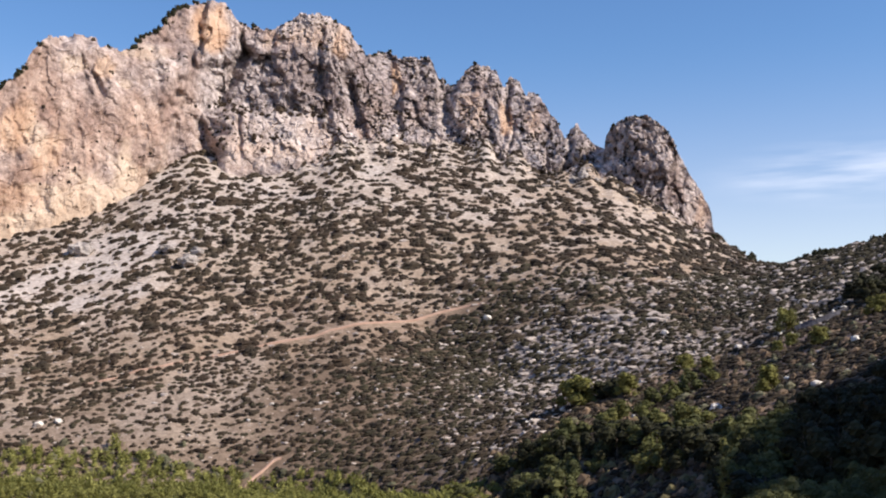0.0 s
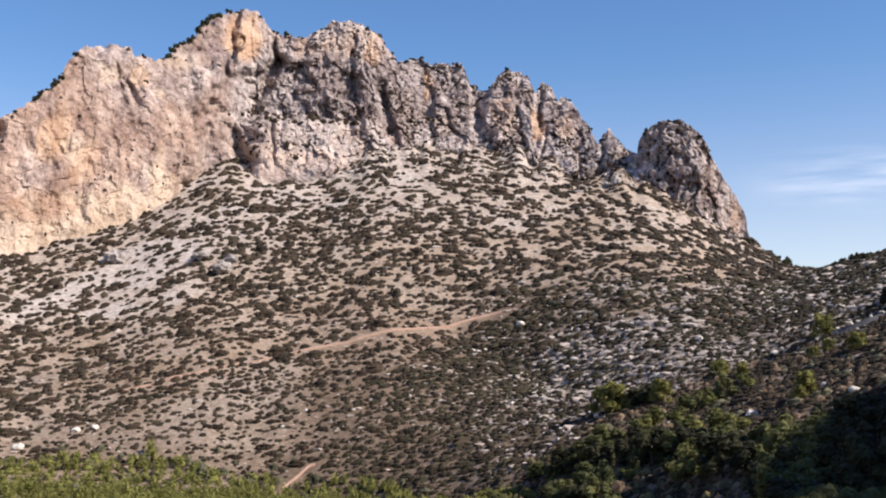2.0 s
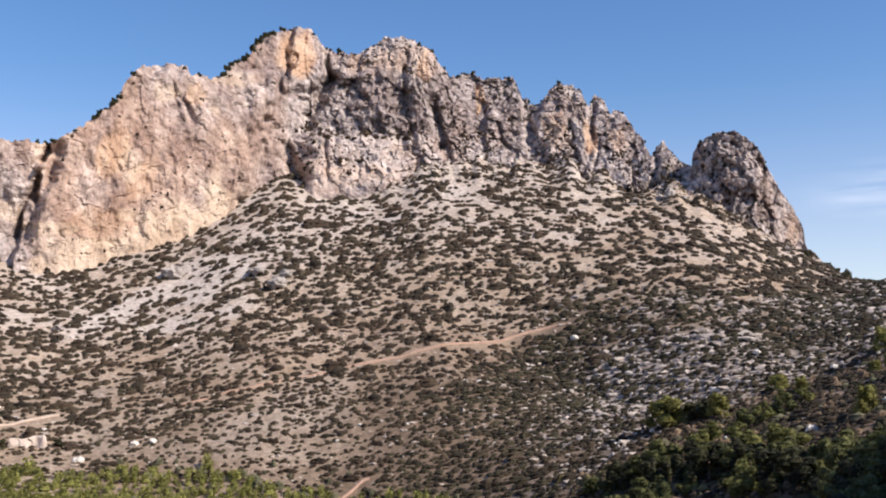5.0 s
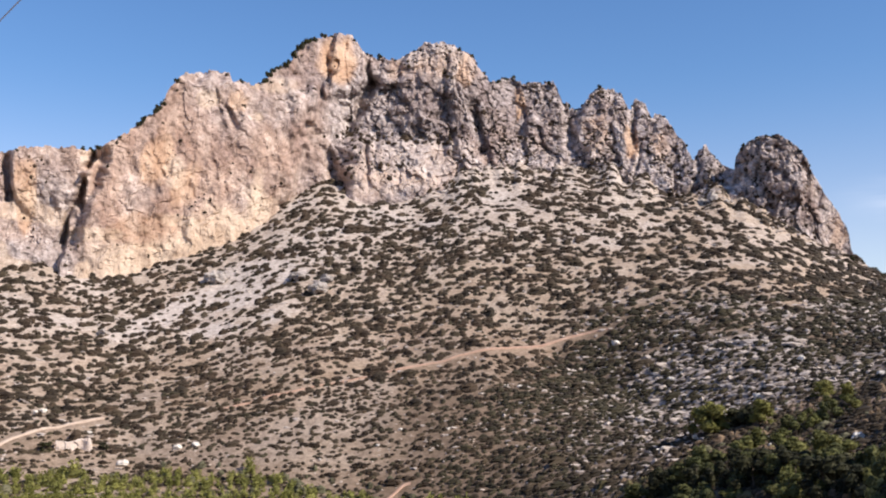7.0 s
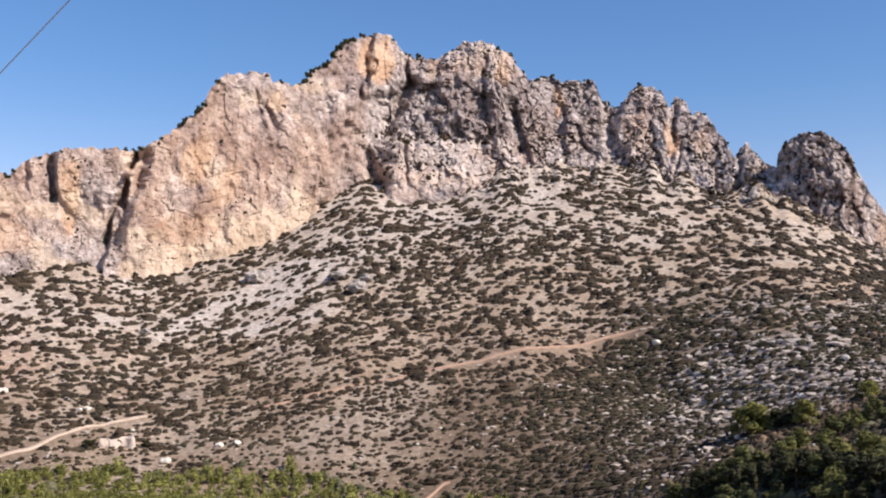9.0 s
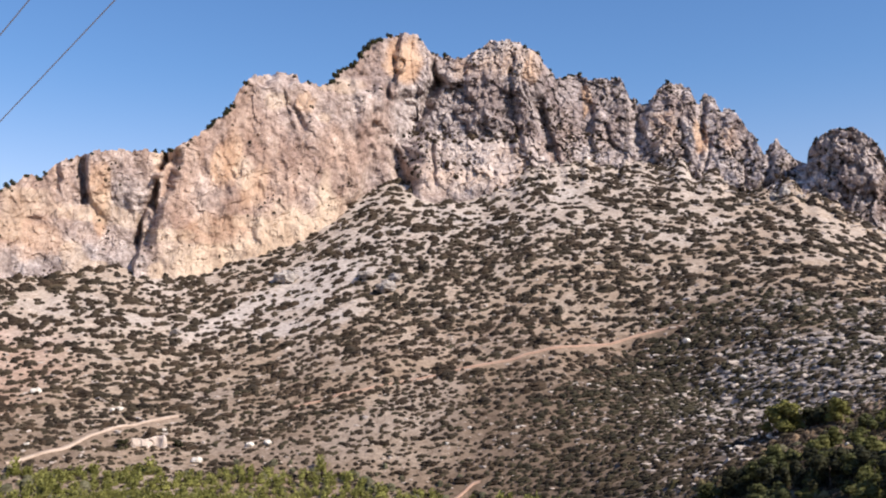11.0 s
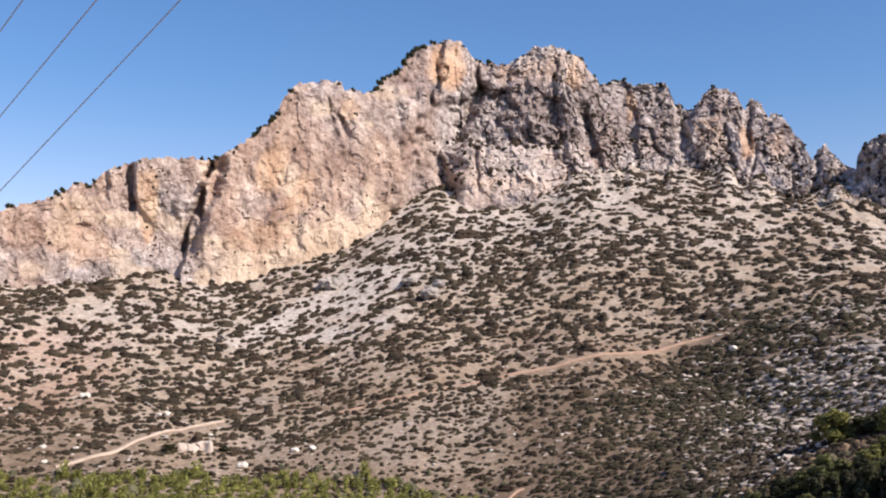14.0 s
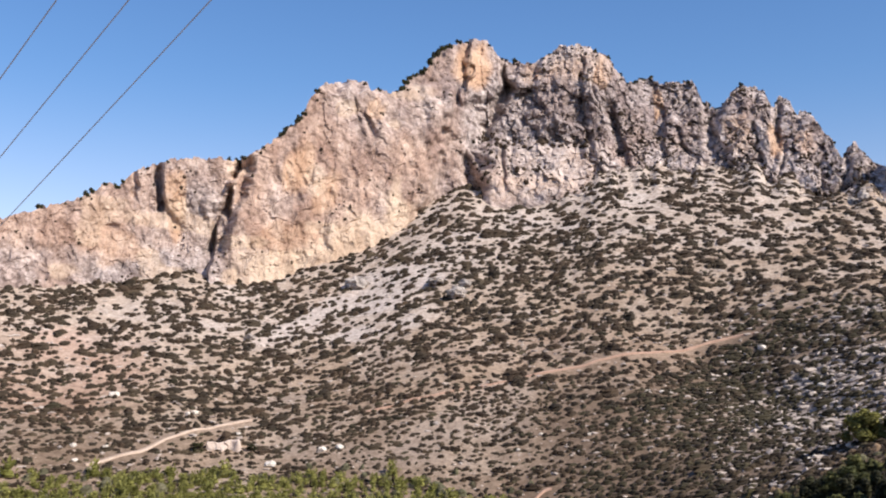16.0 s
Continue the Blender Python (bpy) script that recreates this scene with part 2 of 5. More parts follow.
def ground_material():
    m, n, l, b = material("stony_soil", 0.95)
    broad = tex_noise(n, l, 0.06, 5)
    fine = tex_noise(n, l, 0.7, 6, rough=0.72)
    soil = tex_ramp(n, l, broad, [(0.3, (0.292, 0.213, 0.152)), (0.5, (0.37, 0.285, 0.217)), (0.7, (0.435, 0.354, 0.288))])
    stones = tex_ramp(n, l, fine, [(0.30, (0.50, 0.45, 0.42)), (0.46, (0.90, 0.88, 0.86)), (0.56, (1.08, 1.08, 1.08)), (0.68, (1.44, 1.42, 1.40))])
    base = mixed(n, l, 1.0, soil, stones, "MULTIPLY")
    base = mixed(n, l, attribute(n, "scree"), base, mixed(n, l, 1.0, (0.47, 0.405, 0.365), stones, "MULTIPLY"))
    base = mixed(n, l, attribute(n, "red"), base, mixed(n, l, 1.0, (0.42, 0.26, 0.19), stones, "MULTIPLY"))
    base = mixed(n, l, attribute(n, "litter"), base, mixed(n, l, 1.0, (0.158, 0.112, 0.080), stones, "MULTIPLY"))
    slab = tex_ramp(n, l, tex_noise(n, l, 0.85, 6, rough=0.68), [(0.38, (0.085, 0.069, 0.053)), (0.47, (0.225, 0.184, 0.157)), (0.57, (0.405, 0.338, 0.297)), (0.69, (0.56, 0.48, 0.43))])
    base = mixed(n, l, attribute(n, "karst"), base, slab)      # bare limestone pavement on the spur
    l.new(base, b.inputs["Base Color"])
    bumped(n, l, b, tex_noise(n, l, 1.4, 4), 0.8, 0.35)
    return m


def rock_material():
    m, n, l, b = material("limestone", 0.92)
    broad = tex_noise(n, l, 0.035, 4, (1, 1, 0.7))
    streak = tex_noise(n, l, 0.16, 5, (1, 1, 0.3), 0.6)
    grain = tex_noise(n, l, 0.42, 7, rough=0.72)
    pits = tex_noise(n, l, 0.26, 7, (1, 1, 0.7), 0.72)
    beds = tex_noise(n, l, 0.55, 5, (0.16, 0.4, 1.0), 0.62, 35)
    grey = tex_ramp(n, l, grain, [(0.3, (0.21, 0.178, 0.172)), (0.46, (0.335, 0.287, 0.278)), (0.68, (0.51, 0.45, 0.432))])
    warm = tex_ramp(n, l, streak, [(0.32, (0.282, 0.188, 0.148)), (0.5, (0.386, 0.28, 0.229)), (0.7, (0.50, 0.394, 0.335))])
    ochre = tex_ramp(n, l, streak, [(0.3, (0.37, 0.215, 0.13)), (0.5, (0.52, 0.345, 0.235)), (0.7, (0.64, 0.48, 0.365))])
    where = n.new("ShaderNodeMath")
    where.operation = "ADD"
    l.new(attribute(n, "warm"), where.inputs[0])
    shift = n.new("ShaderNodeMath")
    shift.operation = "MULTIPLY_ADD"
    shift.inputs[1].default_value, shift.inputs[2].default_value = 3.4, -1.65
    l.new(broad, shift.inputs[0])
    l.new(shift.outputs[0], where.inputs[1])
    where.use_clamp = True
    base = mixed(n, l, where.outputs[0], grey, warm)
    base = mixed(n, l, 1.0, base, tex_ramp(n, l, grain, [(0.36, (0.72, 0.69, 0.68)), (0.5, (1.0, 1.0, 1.0)), (0.64, (1.2, 1.2, 1.2))]), "MULTIPLY")
    base = mixed(n, l, 1.0, base, tex_ramp(n, l, beds, [(0.36, (0.74, 0.70, 0.67)), (0.47, (1.0, 0.99, 0.98)), (0.64, (1.16, 1.16, 1.15))]), "MULTIPLY")
    wash = tex_noise(n, l, 0.075, 5, (1, 1, 0.6), 0.6)
    base = mixed(n, l, 1.0, base, tex_ramp(n, l, wash, [(0.32, (0.72, 0.66, 0.65)), (0.5, (1.0, 0.98, 0.97)), (0.68, (1.2, 1.2, 1.19))]), "MULTIPLY")
    # weathered grey rock, and the shade painted on the tower's left side
    base = mixed(n, l, attribute(n, "weathered"), base, mixed(n, l, 1.0, base, (0.78, 0.77, 0.78), "MULTIPLY"))
    base = mixed(n, l, attribute(n, "ochre"), base, mixed(n, l, 0.85, base, ochre))
    base = mixed(n, l, attribute(n, "cream"), base, tex_ramp(n, l, streak, [(0.3, (0.47, 0.335, 0.235)), (0.6, (0.66, 0.52, 0.40))]))
    base = mixed(n, l, attribute(n, "pale"), base, mixed(n, l, 0.36, base, tex_ramp(n, l, grain, [(0.3, (0.43, 0.34, 0.295)), (0.65, (0.64, 0.535, 0.475))])))
    dark = tex_ramp(n, l, pits, [(0.33, (0.56, 0.53, 0.53)), (0.46, (0.95, 0.95, 0.95)), (0.7, (1.10, 1.10, 1.10))])
    l.new(mixed(n, l, 1.0, base, dark, "MULTIPLY"), b.inputs["Base Color"])
    bumped(n, l, b, tex_noise(n, l, 0.9, 6, rough=0.65), 1.0, 0.5)
    return m


def plain_material(name, dark, light, scale, rough=0.9, bump=0.3):
    m, n, l, b = material(name, rough)
    l.new(tex_ramp(n, l, tex_noise(n, l, scale, 5), [(0.3, dark), (0.7, light)]), b.inputs["Base Color"])
    bumped(n, l, b, tex_noise(n, l, scale * 4, 3), 0.5, bump)
    return m


def leaf_material(name, dark, light, scale=0.16, thin=0.0):
    m, n, l, b = material(name, 0.7)
    own = n.new("ShaderNodeNewGeometry")
    rnd = tex_ramp(n, l, own.outputs["Random Per Island"], [(0.0, (0.65, 0.65, 0.65)), (1.0, (1.35, 1.35, 1.35))])
    hue = mixed(n, l, 1.0, tex_ramp(n, l, tex_noise(n, l, scale, 3), [(0.35, dark), (0.65, light)]), rnd, "MULTIPLY")
    l.new(hue, b.inputs["Base Color"])
    if thin:
        t, add = n.new("ShaderNodeBsdfTranslucent"), n.new("ShaderNodeMixShader")
        l.new(hue, t.inputs["Color"])
        add.inputs["Fac"].default_value = thin
        l.new(b.outputs["BSDF"], add.inputs[1])
        l.new(t.outputs["BSDF"], add.inputs[2])
        l.new(add.outputs["Shader"], n["Material Output"].inputs["Surface"])
    return m


GROUND, ROCK = ground_material(), rock_material()
TRACK = plain_material("trodden_earth", (0.40, 0.30, 0.235), (0.53, 0.42, 0.345), 0.5)
REDTRACK = plain_material("red_earth", (0.335, 0.21, 0.154), (0.47, 0.312, 0.242), 0.5)
PALE = plain_material("bleached_limestone", (0.56, 0.50, 0.44), (0.80, 0.74, 0.67), 1.2)
RUBBLE = plain_material("scree_stone", (0.43, 0.355, 0.307), (0.66, 0.562, 0.495), 1.0)
GREYSTONE = plain_material("weathered_stone", (0.31, 0.262, 0.232), (0.57, 0.487, 0.436), 0.8)
OLDSTONE = plain_material("old_limestone", (0.22, 0.192, 0.175), (0.50, 0.44, 0.40), 0.9, bump=0.5)
BANKEARTH = plain_material("pale_earth", (0.54, 0.43, 0.365), (0.74, 0.63, 0.56), 0.9)
BARK = plain_material("bark", (0.06, 0.045, 0.035), (0.14, 0.11, 0.09), 4.0, bump=0.03)
OLIVE = leaf_material("olive_leaves", (0.030, 0.0198, 0.0125), (0.060, 0.040, 0.025))
BROWN = leaf_material("dry_twigs", (0.027, 0.020, 0.013), (0.058, 0.042, 0.026))
# ridge trees' dark leaves, and the spur bushes' with hill shade in the colour
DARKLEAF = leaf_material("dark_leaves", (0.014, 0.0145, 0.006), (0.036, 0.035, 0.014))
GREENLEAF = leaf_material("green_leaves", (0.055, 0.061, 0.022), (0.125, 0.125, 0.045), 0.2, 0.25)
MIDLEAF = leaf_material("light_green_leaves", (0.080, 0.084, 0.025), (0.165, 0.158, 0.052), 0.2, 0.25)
PINE = leaf_material("pine_needles", (0.175, 0.176, 0.046), (0.285, 0.276, 0.088), 0.3, 0.4)
YOUNGPINE = leaf_material("young_needles", (0.12, 0.114, 0.03), (0.21, 0.20, 0.06), 0.3, 0.22)
GREYGREEN = leaf_material("grey_green_leaves", (0.070, 0.068, 0.038), (0.125, 0.115, 0.070), 0.3)
HEATHER = leaf_material("heather_twigs", (0.098, 0.066, 0.042), (0.19, 0.131, 0.085))
KNOLL = leaf_material("olive_heath", (0.105, 0.088, 0.040), (0.19, 0.158, 0.075), 0.3, 0.2)
HEATH = leaf_material("heath_leaves", (0.028, 0.0235, 0.013), (0.055, 0.045, 0.026))
CABLE = plain_material("cable_sheath", (0.29, 0.32, 0.38), (0.36, 0.39, 0.45), 6.0, 0.5, 0.002)
POLEWOOD = plain_material("grey_wood", (0.12, 0.10, 0.08), (0.24, 0.21, 0.18), 3.0, bump=0.01)


# ---- mesh helpers ----
def mesh_from(name, verts, faces, mat, soft_shade=False):
    me = bpy.data.meshes.new(name)
    verts, faces = np.asarray(verts, np.float32), np.asarray(faces, np.int32)
    k = faces.shape[1]
    me.vertices.add(len(verts))
    me.vertices.foreach_set("co", verts.ravel())
    me.loops.add(faces.size)
    me.loops.foreach_set("vertex_index", faces.ravel())
    me.polygons.add(len(faces))
    me.polygons.foreach_set("loop_start", np.arange(0, faces.size, k, dtype=np.int32))
    me.polygons.foreach_set("loop_total", np.full(len(faces), k, np.int32))
    me.polygons.foreach_set("use_smooth", np.full(len(faces), soft_shade))
    me.materials.append(mat)
    me.update(calc_edges=True)
    return me


def grid_faces(rows, cols):
    i = np.arange(rows - 1)[:, None] * cols + np.arange(cols - 1)[None, :]
    return np.stack([i, i + 1, i + 1 + cols, i + cols], -1).reshape(-1, 4)


def add_attribute(me, name, values):
    me.attributes.new(name, "FLOAT", "POINT").data.foreach_set("value", np.asarray(values, np.float32).ravel())


def part(name, me, parent, label=""):
    ob = new(name, me)
    ob.parent = parent
    return tagged(ob, label=label)


# ---- ground: one sheet to the horizon ----
def bearing(x, y):
    """Bearing and elevation of the ground as the lookout sees it, in degrees."""
    return np.degrees(np.arctan2(x, y)), np.degrees(np.arctan2(land(x, y) - EYE, np.hypot(x, y)))


# bare pale scree below the great wall: bearing, elevation, half widths in degrees, lean
SCREE = [(-13.0, 4.9, 2.3, 0.55, 0.42), (-10.7, 5.3, 1.5, 0.75, 0.3), (-10.5, 6.5, 2.4, 0.5, 0.15), (-16.3, 3.2, 1.7, 0.5, 0.45), (-8.6, 4.4, 1.5, 0.5, 0.3), (-14.8, 4.0, 1.5, 0.45, 0.45), (-12.0, 3.4, 1.6, 0.35, 0.2), (-8.0, 6.3, 0.9, 0.5, 0.1)]


def scree_at(az, r):
    """1 on the bare fans of broken stone, 0 where shrubs stand."""
    x, y = r * S * np.sin(np.radians(az)), r * S * np.cos(np.radians(az))
    el = bearing(x, y)[1]
    wa, we = 0.7 * fbm(x / 10, y / 10, 0, 3, 32), 0.35 * fbm(x / 10, y / 10, 3, 3, 34)
    out = 0
    for ca, ce, ha, he, slant in SCREE:
        out = np.maximum(out, smooth(1.35, 0.55, ((az + wa - ca) / ha) ** 2 + ((el + we - ce - slant * (az - ca)) / he) ** 2))
    return out


SCRUB_AZ = [-8, 0, 4.5, 8, 11, 16, 23.3, 30]
SCRUB_EL = [-9, -4.5, -0.3, 2.3, 3.8, 4.4, 4.7, 8]
HEATH_AZ = [8, 12, 16, 20.4, 24.7, 29.2, 33]
HEATH_EL = [-6, -3, -1.0, 0.1, 1.6, 3.0, 4.5]


def dark_zone(az, r):
    """0 on the open scree slope, 1 where low scrub covers the spur and the lower slope."""
    x, y = r * S * np.sin(np.radians(az)), r * S * np.cos(np.radians(az))
    el = np.degrees(np.arctan2(land(x, y) - EYE, r * S)) + 1.5 * fbm(x / 20, y / 20, 0, 3, 95)
    line = np.interp(az, SCRUB_AZ, SCRUB_EL) + 0.6
    return smooth(line + 3.0 - 1.4 * smooth(7, 13, az), line - 1.8, el)


def heath_zone(az, r):
    """1 on the brown heath between the stony spur and the bushes."""
    x, y = r * S * np.sin(np.radians(az)), r * S * np.cos(np.radians(az))
    el = np.degrees(np.arctan2(land(x, y) - EYE, r * S)) + 0.7 * fbm(x / 18, y / 18, 0, 2, 94)
    line = np.interp(az, HEATH_AZ, HEATH_EL)
    return smooth(line + 0.6, line - 0.6, el)


def make_ground():
    az = np.concatenate([np.arange(-180, -40, 4), np.arange(-40, -31, 0.4), np.arange(-31, 31, 0.15), np.arange(31, 40, 0.4), np.arange(40, 88, 1), np.arange(88, 181, 4)])
    az[0], az[-1] = -180, 180
    r = np.concatenate([[0.0, 2, 5, 9, 15], np.arange(22, 70, 6), np.arange(70, 500, 2.0), np.arange(500, 720, 12), [800, 950, 1150, 1400, 1800, 2500, 3500, 4900]]) * S
    A, Rr = np.meshgrid(az, r, indexing="ij")
    x, y = Rr * np.sin(np.radians(A)), Rr * np.cos(np.radians(A))
    z = land(x, y)
    me = mesh_from("ground", np.stack([x, y, z], -1).reshape(-1, 3), grid_faces(len(az), len(r))[:, ::-1], GROUND, True)
    ru = Rr / S
    wob = fbm(x / 22, y / 22, 0, 3, 31)
    add_attribute(me, "scree", np.clip(scree_at(A, ru) * (0.55 + 0.4 * wob) + smooth(0.1, 0.6, vnoise(x / 17, y / 10, 0, 33)) * 0.35 + (0.7 + 0.5 * wob) * smooth(130, 40, at(A, "rt") - ru) * (0.55 + 0.35 * smooth(-12, -7, A) + 0.05 * smooth(-7, -5, A) - 0.15 * smooth(-2, 2, A)) * (1 - 0.7 * smooth(9.5, 13, A)), 0, 1))
    red = 1.8 * smooth(1.3, 0.2, ((A + 27) / 5) ** 2 + ((ru - 335) / 40) ** 2) + 0.4 * smooth(1.3, 0.2, ((A - 0.5) / 9) ** 2 + ((ru - 318) / 26) ** 2)
    red_soil = np.clip(red * (0.2 + 0.5 * wob), 0, 0.6)
    base = at(A, "rb")
    view = smooth(40, 34, np.abs(A)) * smooth(42, 70, ru) * smooth(520, 480, ru)
    rs = np.maximum(ru, 1.0)
    dz, hz = dark_zone(A, rs) * view, heath_zone(A, rs) * view
    add_attribute(me, "red", np.clip(red_soil + 0.5 * hz, 0, 0.6))
    add_attribute(me, "karst", 0.8 * smooth(4, 11, A) * smooth(0.3, 0.8, dz) * (1 - hz) * smooth(-0.35, 0.15, fbm(x / 16, y / 16, 0, 3, 101)))
    litter = smooth(base + 120, base + 20, ru) * (0.72 + 0.2 * smooth(-6, 2, A)) * view + 1.0 * dz * (1 - 0.35 * hz) + 0.35 * smooth(-5, 1, A) * smooth(12, 8, A) * smooth(base + 190, base + 100, ru) * view
    add_attribute(me, "litter", np.clip(litter * (0.8 + 0.7 * wob), 0, 0.95) * smooth(30, 60, ru))
    return tagged(new("ground", me), "stony pinkish hillside with pale scree and red soil", "ground", kind="structure")


make_ground()

# ---- cliffs ----
CREST_AZ = [-44, -30, -27.1, -26.4, -25, -24.4, -23.9, -23.4, -22.6, -22, -21.1, -20.4, -20.1, -19.4, -18.2, -17.6, -17, -16.1, -15.2, -14.85, -14.6, -14.1, -13.5, -12.8, -12.3, -11.6, -11.35, -10.9, -9.9, -9.5, -9.1, -8.2, -7.7, -6.7, -5.7, -5, -4.7, -4.4,
            -3.3, -2.8, -2.3, -1.8, -1.1, 0, 0.85, 1.6, 2, 2.3, 2.6, 3.3, 4.15, 4.85, 5.5, 6.05, 6.35, 6.55, 7.4, 7.7, 8.1, 8.55, 9.25, 9.75, 9.95, 10.2, 10.6, 10.85, 11.1, 11.3, 11.7, 12.1, 12.4, 12.9, 13.2, 13.35, 13.65, 14.05, 14.3, 14.7, 15, 15.4, 15.8, 16.4]
CREST_EL = [6.5, 8.7, 9.75, 9.95, 10.85, 10.75, 11.3, 11.75, 11.95, 12.2, 12.4, 12.4, 12.2, 12.45, 12.4, 12.7, 13.2, 13.9, 14.6, 15.3, 15.95, 16.5, 16.7, 16.6, 16.8, 16.7, 16.2, 16.4, 16.2, 16.5, 17.0, 17.7, 18.35, 18.8, 19.05, 18.9, 18.6, 18.05,
            17.85, 17.7, 17.8, 18.15, 18.5, 18.65, 18.3, 17.9, 17.4, 16.95, 16.6, 16.7, 16.65, 16.35, 16.45, 16.4, 15.9, 15.3, 15.0, 15.2, 15.85, 16.2, 16.0, 15.65, 15.1, 15.0, 15.3, 15.3, 14.85, 14.5, 14.6, 14.4, 13.85, 13.15, 12.65, 12.2, 12.6, 12.85, 12.35, 12.1, 11.7, 11.6, 11.2, 10]
# buttresses: bearing from, to, elevation from, to, metres forward, edge in degrees
BLOCKS = [
    (-18.9, -8.6, 5, 16.6, 10, 0.3, 0.34), (-15.4, -14.0, 9, 13.6, 2, 0.5, 0.4),
    (-13.0, -9.8, 6, 14.6, 2, 0.8, 0.3), (-7.9, -6.3, 14.0, 18.5, 4, 1.2), (-6.2, -4.4, 16.2, 19.2, 8, 0.25), (-5.6, 1.0, 5, 13.5, 6, 0.7),
    (-3.8, 3.0, 13.9, 16.0, -1.0, 0.9), (-3.5, 2.1, 16.0, 18.8, 1.2, 0.9), (-1.9, -0.5, 14.5, 18.4, 4, 0.35), (0.2, 1.9, 15.5, 18.0, 3, 0.35),
    (2.2, 4.0, 9, 15.8, 3, 0.4), (4.4, 5.3, 9, 17, 4, 0.25), (5.5, 6.5, 9, 16.6, 4, 0.3), (7.5, 9.0, 9, 16.6, 5, 0.35), (9.3, 10.3, 8, 15.8, 5, 0.3),
    (10.6, 12.2, 8, 15, 5, 0.3), (12.4, 13.2, 8, 13.6, 4, 0.25), (13.7, 14.5, 8, 13, 4, 0.25),
]


# clefts: bearing and elevation of the upper and lower end, half width in degrees, depth in metres
CLEFTS = [(-17.95, 12.4, -19.55, 7.6, 0.44, 8), (-22.5, 11.9, -22.4, 9.7, 0.2, 5), (-11.75, 15.2, -11.2, 14.0, 0.2, 3), (-12.3, 15.9, -12.0, 14.8, 0.1, 1.5), (-15.6, 13.2, -14.7, 11.0, 0.14, 0.9), (-13.3, 13.1, -13.6, 10.7, 0.14, 0.9),
          (-6.1, 18.7, -6.25, 16.2, 0.11, 1.3), (-5.35, 18.9, -5.3, 16.6, 0.08, 1.2), (-4.2, 18.3, -3.9, 16.4, 0.16, 5), (-3.8, 16.7, -5.2, 13.9, 0.34, 8), (-6.3, 12.9, -5.7, 11.3, 0.3, 6), (0.3, 17.8, 0.1, 15.4, 0.14, 4), (-4.3, 13.6, -4.0, 11.4, 0.11, 4), (1.6, 15.6, 2.5, 12.2, 0.3, 7), (-23.7, 11.6, -23.7, 10.3, 0.16, 3.5), (6.8, 15.2, 7.0, 13.0, 0.3, 6), (10.5, 15, 10.2, 12.5, 0.16, 5)]


def cleft_depth(az, el):
    d = 0
    for a0, e0, a1, e1, half, deep in CLEFTS:
        q = np.clip((e0 - el) / (e0 - e1), 0, 1)
        off = np.abs(az - (a0 + (a1 - a0) * q) + 0.12 * vnoise(el * 2.5, a0, 0, 120) + 0.05 * vnoise(el * 8, a0, 0, 121))
        d = d + deep * smooth(half * 1.5, half * 0.3, off) * smooth(e1 - 0.5, e1 + 0.2, el) * smooth(e0 + 0.4, e0 - 0.2, el)
    return d


def relief(arc, z, rug):
    """Metres by which the rock stands proud: buttresses, split blocks, joints and ledges. rug: how broken it is."""
    wx, wz = fbm(arc / 9, z / 9, 0, 3, 61), fbm(arc / 9, z / 9, 7, 3, 62)
    fx, fz = fbm(arc / 2.2, z / 2.2, 0, 2, 63), fbm(arc / 2.2, z / 2.2, 7, 2, 64)
    left = smooth(0.75, 0.5, rug)
    c = 1 - left
    d = (1.0 + 1.6 * c) * ridged((arc + 4 * wx) / 21, z / 48, 0, 2, 42)
    big, joint = facets((arc + 5 * wx + 0.25 * z) / 13, (z + 5 * wz) / 21, 43, 1.6)
    d = d + (0.5 + 3.6 * c) * big - 0.85 * c * smooth(0.13, 0.0, joint)
    # beds slanting down across the great wall, upright splits in the crags
    u, v = arc * 0.82 + z * 0.57, z * 0.82 - arc * 0.57
    bed, joint = facets((u + 3 * wx) / 6.0, (v + 3 * wz + 0.6 * fz) / 1.8, 50, 1.5)
    d = d + left * (0.6 * bed + 1.7 * ridged((arc + 3 * wx) / 8.5, (z + 2 * wz) / 30, 0, 2, 52) + 1.3 * fbm((arc + 0.4 * z) / 6, z / 10, 0, 3, 53))
    mid, joint = facets((arc + 3 * wx + 0.6 * fx - 0.12 * z) / 4.4, (z + 3 * wz + 0.5 * fz + 0.2 * arc) / 8.0, 57, 1.7)
    d = d + (0.4 + 2.5 * c) * mid - (0.03 + 0.45 * c) * smooth(0.16, 0.0, joint)
    low, joint = facets((arc + 1.2 * fx + 0.2 * z) / 2.3, (z + 1.2 * fz - 0.15 * arc) / 2.9, 64, 1.7)
    d = d + (0.4 + 1.55 * c) * low - 0.04 * smooth(0.14, 0.0, joint)
    tiny, joint = facets((arc + 0.6 * fx) / 1.1, (z + 0.6 * fz) / 1.2, 71, 1.6)
    d = d + (0.28 + 0.4 * c) * tiny
    # hollows
    hole = vnoise((arc + 3 * wx) / 5.5, (z + 3 * wz) / 4.2, 0, 67)
    d = d - (0.5 + 0.9 * c) * smooth(0.55, 0.8, hole)
    return d + (0.55 + 0.2 * c) * fbm(arc / 1.9, z / 2.1, 0, 3, 60)


